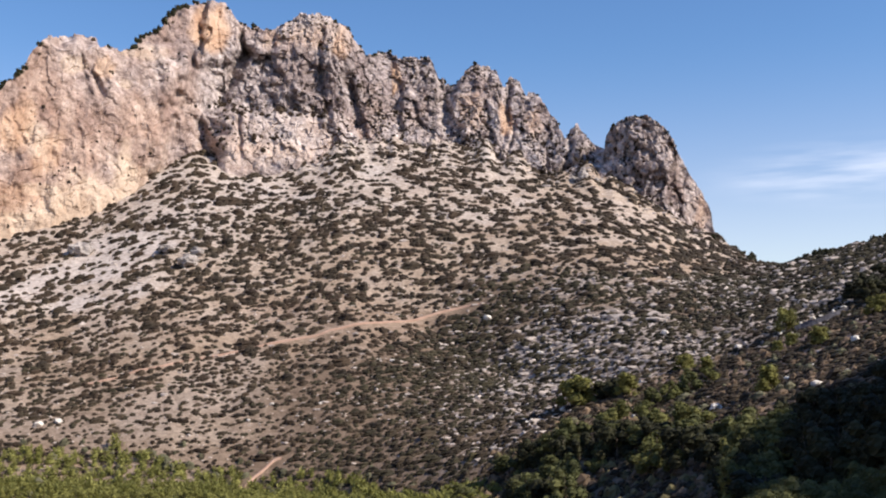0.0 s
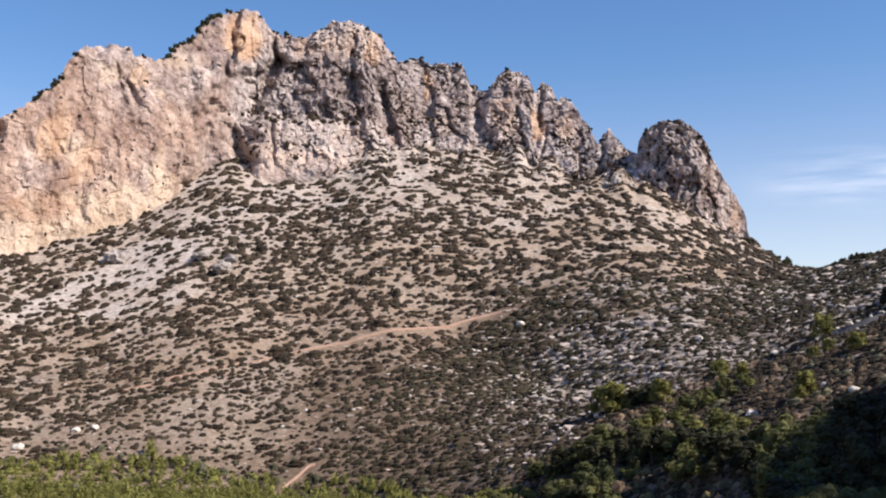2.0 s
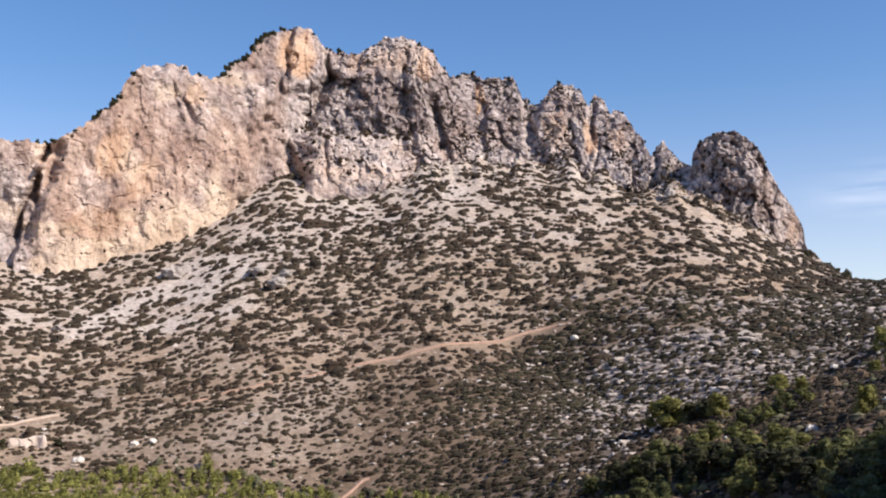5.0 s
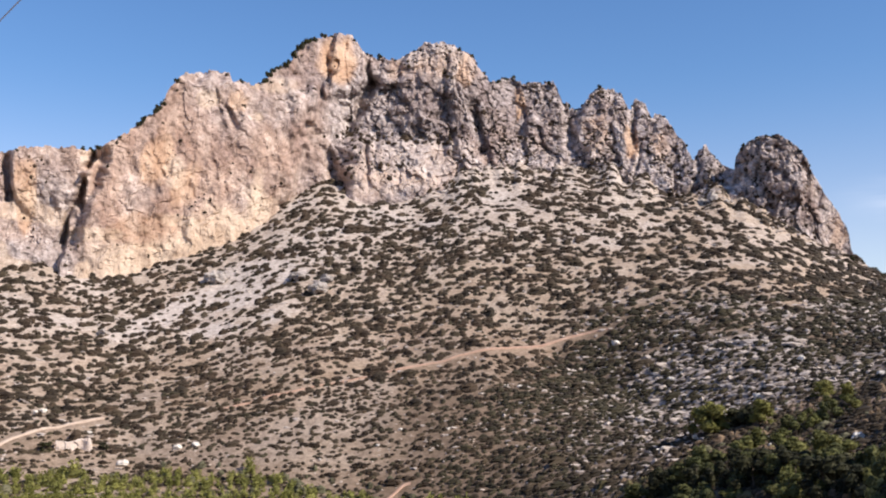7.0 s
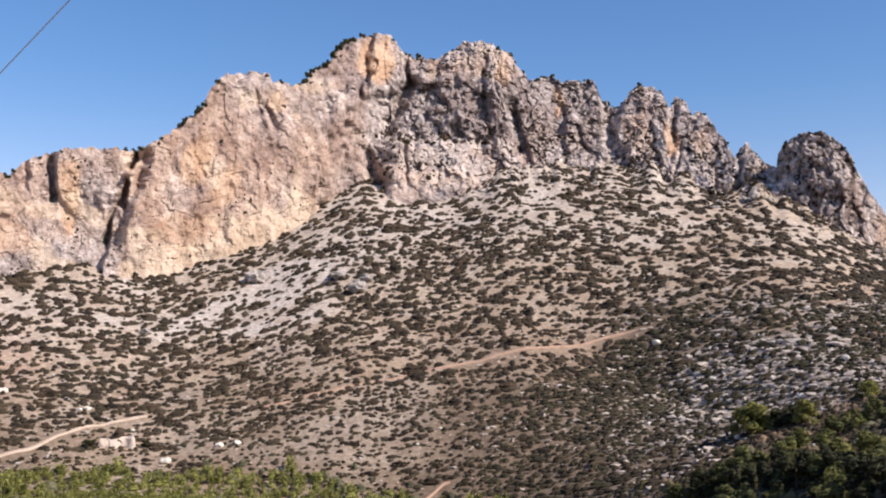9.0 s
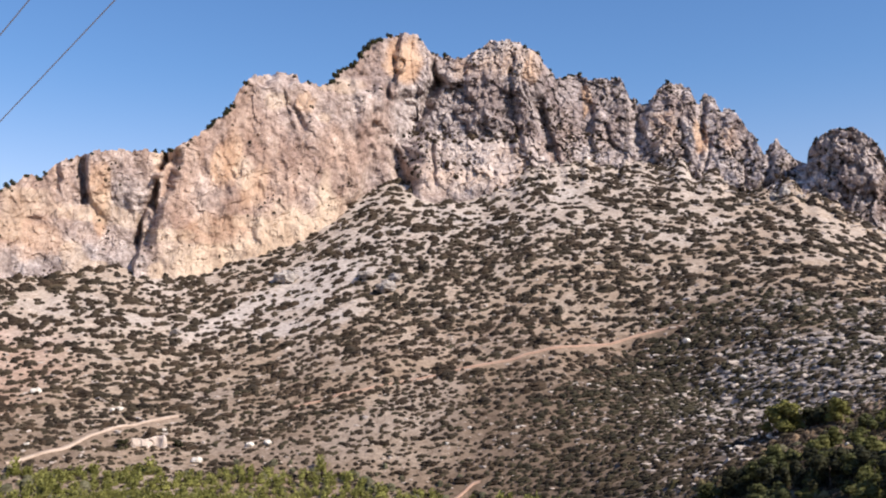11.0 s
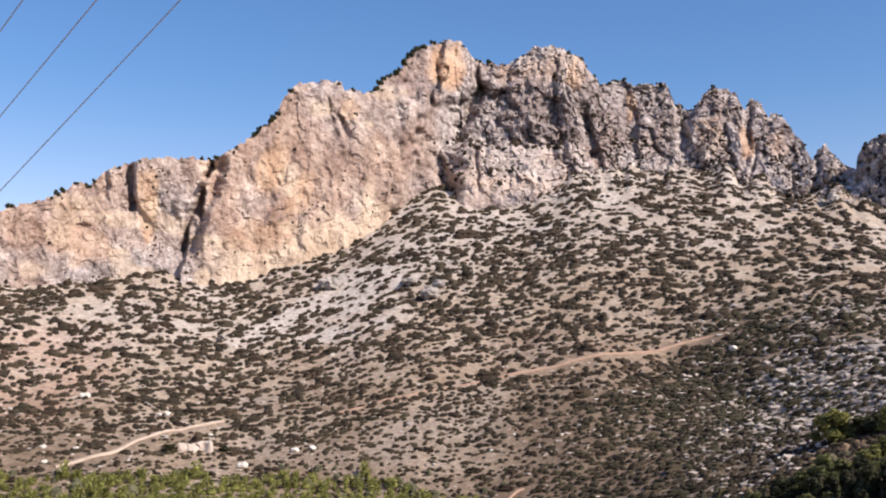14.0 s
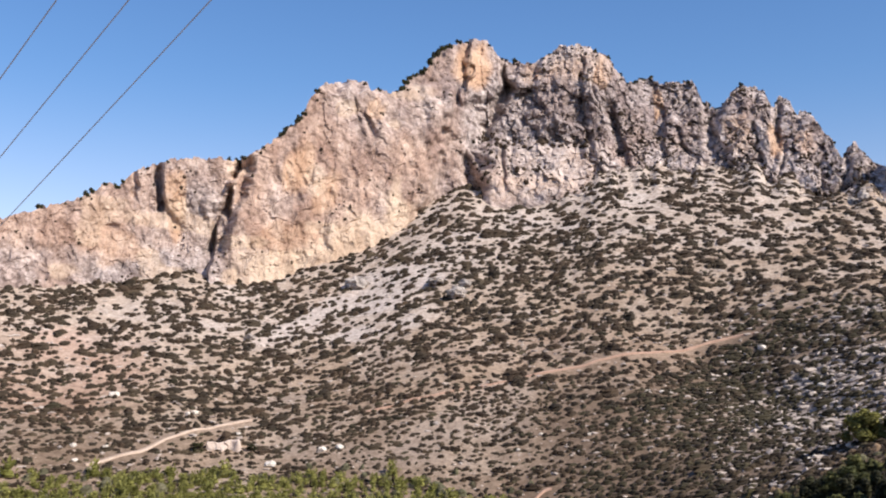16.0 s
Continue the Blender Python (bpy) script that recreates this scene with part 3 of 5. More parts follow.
def make_cliff(name, az, crest_az, crest_el, lean, bulge, label, warm_fn, rug_fn, jagged):
    """A rock face over the scree's edge with its back slope. Returns the face's places and slopes, for what grows on it."""
    rows = 180
    v = np.linspace(0, 1, rows)
    A, V = np.meshgrid(az, v, indexing="ij")
    rf = at(A, "rt") * S
    e0 = at(A, "et") - 0.7
    jag = 0.05 * vnoise(A * 3.1, 0, 0, 71) + 0.12 * (cells(A * 2.6, A * 0, 72)[2] - 0.5) + 0.16 * (cells(A * 5.2, A * 0, 74)[2] - 0.5)
    e1 = np.maximum(np.interp(A, crest_az, crest_el) + 0.06 + jagged * jag * (1 + 0.35 * smooth(1, 3, A)), e0 + 0.3)
    E = e0 + (e1 - e0) * V
    H = rf * (tan_d(e1) - tan_d(e0))
    r = rf + H * lean(A) * (0.75 * V + 0.25 * V ** 3) + bulge(A) * S
    arc = np.radians(A) * 380
    zz = r * tan_d(E)
    push = np.zeros_like(r)
    for a0, a1, b0, b1, f, edge, *slant in BLOCKS:
        wob = 0.4 * vnoise(A * 0.9, E * 0.8, 0, 77) + 0.25 * vnoise(A * 2.4, E * 2.4, 0, 78)
        AS = A + wob - (slant[0] if slant else 0.0) * (E - 10)
        box = smooth(a0 - edge * 0.5, a0 + edge * 0.5, AS) * smooth(a1 + edge, a1 - edge, AS) * smooth(b1 + 0.3, b1 - 0.5, E + wob) * smooth(b0 - 0.5, b0 + 0.3, E + wob)
        push = push + f * S * box
    push = push + (5 - 10 * np.clip((A + 5.0) / 6.0, 0, 1) + 2.0 * np.clip(13.6 - E, 0, 2.6)) * S * smooth(-5.6, -4.7, A + 0.3 * vnoise(E * 3, 0.5, 0, 80)) * smooth(1.0, 0.3, A) * smooth(13.9, 13.3, E + 0.3 * vnoise(A * 2, E * 2, 0, 79))      # the pale block is turned to the sun
    push = push + 6 * S * smooth(-22.5, -22.15, A - 0.25 * (E - 11) ** 2 * smooth(11, 10, E) + 0.06 * vnoise(E * 3, 0.5, 0, 83)) * smooth(-18.0, -19.2, A) * smooth(8.0, 11.2, E)
    fade = smooth(0.0, 0.1, V)
    flutes = smooth(15.9, 16.9, E) * smooth(-8.0, -7.0, A) * smooth(3.0, 2.0, A)      # upright ribs of the summits
    push = push + 1.7 * flutes * ridged((arc + 1.5 * vnoise(arc / 9, zz / 14, 0, 150)) / 4.2, zz / 34, 0, 2, 151) * S
    push = push + 5 * S * smooth(1.6, 0.3, ((A + 5.95) / 0.32) ** 2 + ((E - 17.4) / 0.36) ** 2)      # the summit's pillar is whole
    r = r - push + cleft_depth(A, E) * S - (0.5 + 0.5 * fade) * relief(arc, zz, rug_fn(A, E) - 0.25 * flutes) * S - 2 * S * (1 - V) ** 3
    E = E + fade * (1 - 0.55 * V ** 6) * (0.12 * fbm(arc / 4, zz / 4, 3, 3, 81))
    A2 = A + fade * 0.10 * fbm(arc / 5, zz / 5, 5, 3, 85)
    z = r * tan_d(E) + EYE
    # foot sunk into the scree
    ra = np.radians(A2[:, :1])
    zf = np.minimum(land(r[:, :1] * np.sin(ra), r[:, :1] * np.cos(ra)) - 3, z[:, :1] - 0.5)
    # the back of the ridge runs down to the ground behind
    back = np.linspace(0, 1, 14)[1:]
    AB, B = np.meshgrid(az, back, indexing="ij")
    rb = r[:, -1:] + (4 + 75 * B) * S
    zt = z[:, -1:]
    zg = land(rb * np.sin(np.radians(AB)), rb * np.cos(np.radians(AB))) - 3
    zb = np.minimum(zt - 0.8, zt - (zt - zg) * B ** 0.9 + 2.0 * vnoise(AB * 2, B * 6, 0, 88))
    rr = np.concatenate([r[:, :1], r, rb], 1)
    zz = np.concatenate([zf, z, zb], 1)
    aa = np.radians(np.concatenate([A2[:, :1], A2, AB], 1))
    P = np.stack([rr * np.sin(aa), rr * np.cos(aa), zz], -1)
    me = mesh_from(name, P.reshape(-1, 3), grid_faces(len(az), rows + 1 + len(back)), ROCK, False)
    AA = np.concatenate([A[:, :1], A, AB], 1)
    EE = np.concatenate([E[:, :1], E, E[:, -1:] - 1 + 0 * AB], 1)
    add_attribute(me, "warm", warm_fn(AA, EE))
    add_attribute(me, "ochre", ochre_at(AA, EE))
    foot = EE - at(AA, "et")
    old_and_shade = smooth(-5.2, -3.6, AA) * smooth(17.6, 16.4, EE + 0.5 * vnoise(AA, EE, 0, 112)) * smooth(13.0, 14.0, EE + 0.6 * smooth(1, 3, AA) + 0.4 * vnoise(AA * 1.3, EE, 0, 113)) * smooth(8, 5.5, AA)
    # first term paints shade on the tower's left side, second is weathered patches
    old_and_shade = old_and_shade + 0.15 * smooth(15.4, 15.7, AA) * smooth(17.2, 16.2, AA) + 0.5 * smooth(0.1, 0.5, vnoise(AA * 0.8, EE * 0.8, 0, 114)) * smooth(0.5, 2, AA)
    add_attribute(me, "weathered", np.clip(old_and_shade, 0, 1))
    add_attribute(me, "pale", 0.55 * smooth(1.25, 0.5, ((AA - 0.2) / 2.1) ** 2 + ((EE - 17.7 + 0.3 * vnoise(AA * 2, EE * 2, 0, 119)) / 1.0) ** 2) + smooth(1.2, 0.75, ((AA + 2.3) / 3.2) ** 4 + ((EE - 12.2 + 0.3 * vnoise(AA * 2, EE * 2, 0, 118)) / 1.5) ** 4) + smooth(1.3, 0.5, ((AA - 20.4) / 0.75) ** 2 + ((EE - 8.3) / 1.5) ** 2))
    add_attribute(me, "cream", np.clip(smooth(1.8, 0.3, foot + 0.8 * vnoise(AA * 1.2, EE * 1.5, 0, 110)) * smooth(-8, -10, AA) * smooth(-20, -16, AA) + 0.5 * smooth(0.35, 0.6, vnoise(AA * 0.7, EE * 1.1, 0, 111)) * smooth(-7, -9, AA), 0, 0.8))
    tagged(new(name, me), label, "cliff", kind="structure")
    face = P[:, 1:rows + 1]
    n = np.cross(face[2:, 1:-1] - face[:-2, 1:-1], face[1:-1, 2:] - face[1:-1, :-2])
    up = np.zeros(face.shape[:2])
    up[1:-1, 1:-1] = n[..., 2] / np.linalg.norm(n, axis=-1)
    return az, face, up


# ochre stains: bearing, elevation, half widths in degrees, lean, strength
OCHRE = [(-21.6, 9.9, 0.55, 2.0, 0.0, 1.0), (-15.1, 12.2, 0.9, 1.7, 0.25, 1.0), (-13.6, 10.9, 0.8, 1.2, 0.2, 0.8), (-5.7, 17.6, 1.1, 1.3, 0.0, 1.0), (-15.6, 8.5, 2.2, 0.8, 0.0, 0.6), (4.15, 15.5, 0.28, 1.1, 0.1, 1.1),
         (1.3, 17.2, 0.5, 0.8, 0.0, 0.6), (10.2, 13.3, 0.35, 0.9, 0.0, 0.8), (20.55, 7.9, 0.45, 0.9, 0.0, 0.9), (-2.3, 11.5, 2.2, 0.5, 0.0, 0.3), (-11.2, 15.4, 0.45, 0.6, 0.0, 0.7), (-24.6, 7.6, 1.6, 1.0, 0.0, 0.5), (0.5, 17.5, 1.9, 0.9, 0.0, 0.35), (-2.6, 17.3, 0.6, 0.6, 0.0, 0.25), (8.4, 13.6, 0.7, 1.2, 0.0, 0.35), (11.6, 13.0, 0.6, 0.9, 0.0, 0.45)]


def ochre_at(a, e):
    wa, we = 0.5 * fbm(a * 1.4, e * 0.7, 0, 3, 116), 0.5 * fbm(a * 1.4, e * 0.9, 4, 3, 117)
    out = 0
    for ca, ce, ha, he, slant, much in OCHRE:
        out = out + much * smooth(1.25, 0.25, ((a + wa - ca - slant * (e - ce)) / ha) ** 2 + ((e + we - ce) / he) ** 2)
    return np.clip(out, 0, 1)


def massif_warm(a, e):
    wall = smooth(-6.0, -10.0, a) * smooth(16.0, 12.0, e + 0.25 * (a + 14)) * 0.75
    block = smooth(1.3, 0.6, ((a + 2.2) / 3.5) ** 2 + ((e - 11.8) / 1.8) ** 2) * 0.6
    wall = wall * (1 - 0.9 * smooth(-16.5, -18, a) * smooth(8.0, 7.0, e + 0.5 * vnoise(a * 1.5, e, 0, 115))) + 0.35 * smooth(-4.0, -6.0, a) * smooth(-17, -14, a)
    return wall + block + ochre_at(a, e) - 0.2 * smooth(-4, -2, a)


MASSIF = make_cliff("cliff_massif", np.concatenate([np.arange(-44, -31, 0.3), np.arange(-31, 16.5, 0.062)]), CREST_AZ, CREST_EL,
           lambda a: 0.22 + 0.30 * smooth(-9, -4, a) + 0.5 * smooth(1, 4, a), lambda a: 2 * smooth(-1.2, 0, -np.abs(a + 5.0)),
           "jagged limestone cliff, ochre and grey, above the scree", massif_warm,
                    lambda a, e: 0.5 + 0.4 * smooth(-7, -3, a) + 0.25 * smooth(1, 4, a) - 0.28 * smooth(-5.4, -4.6, a) * smooth(0.9, 0.2, a) * smooth(13.9, 13.3, e), 1.0)

BUTTE_AZ = [15.0, 15.45, 15.6, 15.9, 16.5, 17.4, 17.9, 18.6, 19.0, 19.35, 19.9, 20.3, 20.65, 20.95, 21.1, 21.3]
BUTTE_EL = [10.0, 11.2, 12.2, 12.65, 13.0, 13.2, 13.15, 12.65, 12.0, 11.0, 10.1, 9.5, 8.8, 7.9, 6.9, 6.0]
BUTTE = make_cliff("rock_butte", np.arange(15.0, 21.35, 0.055), BUTTE_AZ, BUTTE_EL, lambda a: 0.25 + 0 * a,
           lambda a: np.where(a < 16.9, 17 - 14 * np.sqrt(np.clip(1 - ((a - 16.9) / 1.95) ** 4, 0, 1)), 3 + 14 * np.clip((a - 16.9) / 4.2, 0, 2) ** 1.5),
           "lone grey limestone tower at the ridge's end", lambda a, e: -0.45 + 0.9 * smooth(1.5, 0.2, ((a - 20.5) / 0.6) ** 2 + ((e - 8) / 1.2) ** 2),
                   lambda a, e: 0.95 - 0.2 * smooth(17, 19, a) - 0.22 * smooth(19.2, 20.2, a), 0.6)


# ---- plants: leaf clumps over stems ----


def leaf_cloud(rg, centres, radii, count, size, flat=0.75):
    """Small folded leaf sprays over the outsides of some clumps."""
    k = rg.choice(len(centres), count, p=radii ** 2 / (radii ** 2).sum())
    d = rg.normal(size=(count, 3))
    d /= np.linalg.norm(d, axis=1)[:, None]
    d[:, 2] = np.abs(d[:, 2]) * 1.1 - 0.35
    p = centres[k] + d * (radii[k] * rg.uniform(0.72, 1.05, count))[:, None] * np.array([1, 1, flat])
    n = d + rg.normal(scale=0.5, size=(count, 3))
    n /= np.linalg.norm(n, axis=1)[:, None]
    u = np.cross(n, rg.normal(size=(count, 3)))
    u /= np.linalg.norm(u, axis=1)[:, None]
    w = np.cross(n, u)
    s = (size * rg.uniform(0.6, 1.4, count))[:, None]
    tip = s * rg.uniform(0.9, 1.7, (count, 1))
    quad = np.stack([p - u * s, p - w * s * 0.6 + n * s * 0.3, p + u * tip, p + w * s * 0.7 + n * s * 0.2], 1)
    return quad.reshape(-1, 3), np.arange(count * 4).reshape(-1, 4)


def clump_core(rg, centres, radii, flat=0.75, sides=6):
    """Dense twigs inside the clumps: low lumpy domes."""
    vs, fs, base = [], [], 0
    for c, r in zip(centres, radii):
        ring = []
        for lv, (h, w) in enumerate(((-0.75, 0.55), (-0.1, 0.86), (0.5, 0.62))):
            a = np.arange(sides) * 2 * math.pi / sides + lv * 0.5
            q = rg.uniform(0.75, 1.1, sides) * w * r * 0.9
            ring.append(np.stack([np.cos(a) * q, np.sin(a) * q, np.full(sides, h * r * flat * 0.9)], 1) + c)
        top = (c + np.array([0, 0, 0.82 * r * flat]))[None]
        bot = (c - np.array([0, 0, 0.8 * r * flat]))[None]
        vs.append(np.concatenate(ring + [top, bot]))
        i = np.arange(sides)
        j = (i + 1) % sides
        for lv in (0, 1):
            o = base + lv * sides
            fs.append(np.stack([o + i, o + j, o + sides + j, o + sides + i], 1))
        o = base + 2 * sides
        fs.append(np.stack([o + i, o + j, np.full(sides, base + 3 * sides), np.full(sides, base + 3 * sides)], 1))
        fs.append(np.stack([base + j, base + i, np.full(sides, base + 3 * sides + 1), np.full(sides, base + 3 * sides + 1)], 1))
        base += 3 * sides + 2
    return np.concatenate(vs), np.concatenate(fs)


def to_tris(f):
    """Quads, some with a doubled corner, as triangles."""
    a, b = f[:, [0, 1, 2]], f[:, [0, 2, 3]]
    b = b[(b[:, 1] != b[:, 2])]
    return np.concatenate([a, b])


def shrub_shape(seed, clumps, leaves, size, flat=0.6):
    """A shrub about 1 wide: its leaves and twigs as one set of triangles."""
    rg = np.random.default_rng(seed)
    a, q = np.arange(clumps) * 6.28 / clumps + rg.uniform(-0.6, 0.6, clumps), rg.uniform(0.12, 0.27, clumps)
    rad = rg.uniform(0.2, 0.32, clumps)
    cen = np.stack([np.cos(a) * q, np.sin(a) * q, rad * flat * rg.uniform(0.5, 1.25, clumps)], 1)
    v1, f1 = leaf_cloud(rg, cen, rad, leaves, size, flat)
    v2, f2 = clump_core(rg, cen, rad, flat, 5)
    return np.concatenate([v1, v2]), to_tris(np.concatenate([f1, f2 + len(v1)]))


def scatter(name, shapes, places, mat, label, category, hug=0.8):
    """Many alike pieces nobody could count, as one mesh. Places: x, y, z, width, length, height, turn, shape. hug: how far they lean with the slope."""
    gx = (land(places[:, 0] + 1.5, places[:, 1]) - land(places[:, 0] - 1.5, places[:, 1])) / 3 * hug
    gy = (land(places[:, 0], places[:, 1] + 1.5) - land(places[:, 0], places[:, 1] - 1.5)) / 3 * hug
    vs, fs, base = [], [], 0
    for k, (v, f) in enumerate(shapes):
        sel = places[places[:, 7] == k]
        if not len(sel):
            continue
        c, s = np.cos(sel[:, 6])[:, None], np.sin(sel[:, 6])[:, None]
        lx, ly, lz = v[None, :, 0] * sel[:, 3:4], v[None, :, 1] * sel[:, 4:5], v[None, :, 2] * sel[:, 5:6]
        dx, dy = lx * c - ly * s, lx * s + ly * c
        on = places[:, 7] == k
        p = np.stack([dx + sel[:, 0:1], dy + sel[:, 1:2], lz + sel[:, 2:3] + gx[on][:, None] * dx + gy[on][:, None] * dy], -1)
        vs.append(p.reshape(-1, 3))
        fs.append((f[None] + (base + np.arange(len(sel)) * len(v))[:, None, None]).reshape(-1, 3))
        base += len(sel) * len(v)
    return tagged(new(name, mesh_from(name, np.concatenate(vs), np.concatenate(fs), mat)), label, category, kind="stuff")


def single(name, shapes, places, mat, label, category, group):
    """The nearest of a kind, each a thing of its own; alike ones share a mesh."""
    meshes = [mesh_from(name, v, f, mat) for v, f in shapes]
    for x, y, z, w, d, h, turn, k in places:
        ob = new(name, meshes[int(k)])
        ob.matrix_world = Matrix.Translation((x, y, z)) @ Matrix.Rotation(turn, 4, "Z") @ Matrix.Diagonal((w, d, h, 1))
        tagged(ob, label, category, group)


def split_nearest(places, count):
    k = np.argsort(np.hypot(places[:, 0], places[:, 1]))
    return places[k[:count]], places[k[count:]]


# ---- tracks and road, in plan ----
TRAIL = [(-47.3, 231.6), (-41.5, 233.9), (-30.8, 237.6), (-19.9, 242.4), (-8.7, 246.6), (4.1, 248.4), (15.8, 252.7), (32.8, 260.7), (41.0, 258.8)]
DIRT_ROAD = [(-92.6, 194.6), (-89.2, 199.8), (-85.5, 204.4), (-83.7, 211.2), (-80.2, 217.7), (-73.3, 226.0), (-70.7, 227.7)]
PATH = [(-12.6, 186.0), (-11.6, 188.4), (-10.6, 190.7), (-8.1, 193.3), (-6.8, 195.2), (-4.8, 195.0)]


def resample(pts, step):
    pts = np.array(pts, float)
    for _ in range(3):                     # round the bends
        a, b = pts[:-1] * 0.75 + pts[1:] * 0.25, pts[:-1] * 0.25 + pts[1:] * 0.75
        pts = np.concatenate([pts[:1], np.stack([a, b], 1).reshape(-1, 2), pts[-1:]])
    d = np.concatenate([[0], np.cumsum(np.hypot(*np.diff(pts, axis=0).T))])
    q = np.arange(0, d[-1], step)
    return np.stack([np.interp(q, d, pts[:, 0]), np.interp(q, d, pts[:, 1])], 1)


def make_track(name, pts, width, mat, label, lift=0.12):
    c = resample(pts, 0.8)
    t = np.gradient(c, axis=0)
    t /= np.linalg.norm(t, axis=1)[:, None]
    side = np.stack([t[:, 1], -t[:, 0]], 1)
    across = np.array([-0.5, -0.46, -0.2, 0.0, 0.2, 0.46, 0.5])
    ww = width * (1 + 0.35 * vnoise(np.arange(len(c)) / 5, 0, 0, 91))[:, None]
    x = c[:, :1] + side[:, :1] * across * ww
    y = c[:, 1:] + side[:, 1:] * across * ww
    z = land(x, y) * 0.5 + land(c[:, :1], c[:, 1:]) * 0.5 + lift - 0.03 * np.cos(across * 12)
    z[:, [0, -1]] = land(x, y)[:, [0, -1]] - 0.25
    P = np.stack([x, y, z], -1)
    me = mesh_from(name, P.reshape(-1, 3), grid_faces(len(c), 7), mat, True)
    return tagged(new(name, me), label, "track", kind="structure")


make_track("trail", TRAIL, 0.52, REDTRACK, "reddish earth trail slanting across the hillside", 0.3)
make_track("dirt_road", DIRT_ROAD, 0.8, TRACK, "pale dirt road climbing from the pines", 0.3)
make_track("path", PATH, 0.38, REDTRACK, "short trodden path out of the pines", 0.3)

tracks = np.concatenate([resample(p, 1.2) for p in (TRAIL[4:], DIRT_ROAD, PATH[1:])])      # the trail's lower half is overgrown
tracks = np.concatenate([tracks, resample(DIRT_ROAD, 1.2) * 0.992, resample(TRAIL[4:], 1.2) * 0.995])      # kept clear on the lower side too


def off_tracks(x, y, gap):
    d = np.full(len(x), 1e9)
    for tx, ty in tracks:
        d = np.minimum(d, (x - tx) ** 2 + (y - ty) ** 2)
    return d > gap * gap


# ---- shrubs of the hillside ----
def field(spacing, jitter, az0, az1, r0, r1, seed):
    """Jittered places over a sector of the land; ranges in plan units."""
    rg = np.random.default_rng(seed)
    m = r1 * S
    gx, gy = np.meshgrid(np.arange(-m, m, spacing), np.arange(20, m, spacing * 0.87))
    gx = gx + (np.arange(gx.shape[0]) % 2)[:, None] * spacing / 2
    x, y = (gx + rg.uniform(-jitter, jitter, gx.shape) * spacing).ravel(), (gy + rg.uniform(-jitter, jitter, gx.shape) * spacing).ravel()
    az, r = np.degrees(np.arctan2(x, y)), np.hypot(x, y) / S
    k = (az > az0) & (az < az1) & (r > r0) & (r < r1)
    return x[k], y[k], az[k], r[k], rg


def places_of(x, y, rg, width, shapes, height=0.8, sink=0.06, long=1.5):
    """Spread more along the contour than down the slope."""
    n = len(x)
    w = width * np.exp(rg.normal(0, 0.25, n)) * (1 + 0.06 * smooth(300, 400, np.hypot(x, y) / S) - 0.22 * smooth(310, 262, np.hypot(x, y) / S))
    return np.stack([x, y, land(x, y) - sink * w, w * rg.uniform(0.9, long, n), w, w * height * rg.uniform(0.75, 1.3, n),
                     rg.normal(0.1, 0.4, n) - np.arctan2(x, y) + math.pi * rg.integers(0, 2, n), rg.integers(0, shapes, n)], 1)


def rows(across, deep, jitter, az0, az1, r0, r1, seed):
    """Places in staggered rows along the slope, evenly apart; ranges in plan units."""
    rg = np.random.default_rng(seed)
    px, py = [], []
    for i, q in enumerate(np.arange(r0 * S, r1 * S, deep)):
        a = np.arange(radians(az0) * q, radians(az1) * q, across) + (i % 2) * across / 2
        a = (a + rg.uniform(-jitter, jitter, len(a)) * across) / q
        q = q + rg.uniform(-jitter, jitter, len(a)) * deep * 1.3
        px.append(np.sin(a) * q)
        py.append(np.cos(a) * q)
    x, y = np.concatenate(px), np.concatenate(py)
    return x, y, np.degrees(np.arctan2(x, y)), np.hypot(x, y) / S, rg


def mound_shape(seed, leaves, size, sides=7, most=3):
    """A cushion shrub about 1 wide: one broad dome with lesser ones leaning on it, and sprays of leaves over them."""
    rg = np.random.default_rng(seed)
    n = int(rg.integers(most - 1, most + 1))
    a, q = rg.uniform(0, 6.28, n), rg.uniform(0.12, 0.34, n)
    q[0] *= 0.2
    rad = rg.uniform(0.2, 0.34, n)
    rad[0] = 0.42
    cen = np.stack([np.cos(a) * q, np.sin(a) * q, rad * 0.25], 1)
    v1, f1 = leaf_cloud(rg, cen, rad * 0.95, leaves, size, 0.85)
    v2, f2 = clump_core(rg, cen, rad * 1.12, 0.85, sides)
    return np.concatenate([v1, v2]), to_tris(np.concatenate([f1, f2 + len(v1)]))


SHRUBS = [mound_shape(100 + k, 11, 0.085, 5, 2) for k in range(16)]
LOW = [mound_shape(200 + k, 8, 0.085, 5, 2) for k in range(12)]


def chained(x, y, rg, most):
    """Each place becomes a short chain of touching shrubs along the lie of the beds."""
    az, r = np.arctan2(x, y), np.hypot(x, y)
    a = np.degrees(az)
    q = (r / S - at(a, "rb")) / (at(a, "rt") - at(a, "rb"))
    step = 0.5
    fall = ((1 - q) * (at(a + step, "rb") - at(a - step, "rb")) + q * (at(a + step, "rt") - at(a - step, "rt"))) / (2 * radians(step)) * S
    size = np.minimum(rg.geometric(0.62, len(x)), most)
    px, py = [], []
    for k in range(most):
        on = size > k
        s = k * rg.uniform(1.2, 1.8, on.sum())
        da = s / r[on]
        rr = r[on] + fall[on] * da + rg.normal(0, 0.5, on.sum())
        px.append(rr * np.sin(az[on] + da))
        py.append(rr * np.cos(az[on] + da))
    return np.concatenate(px), np.concatenate(py)


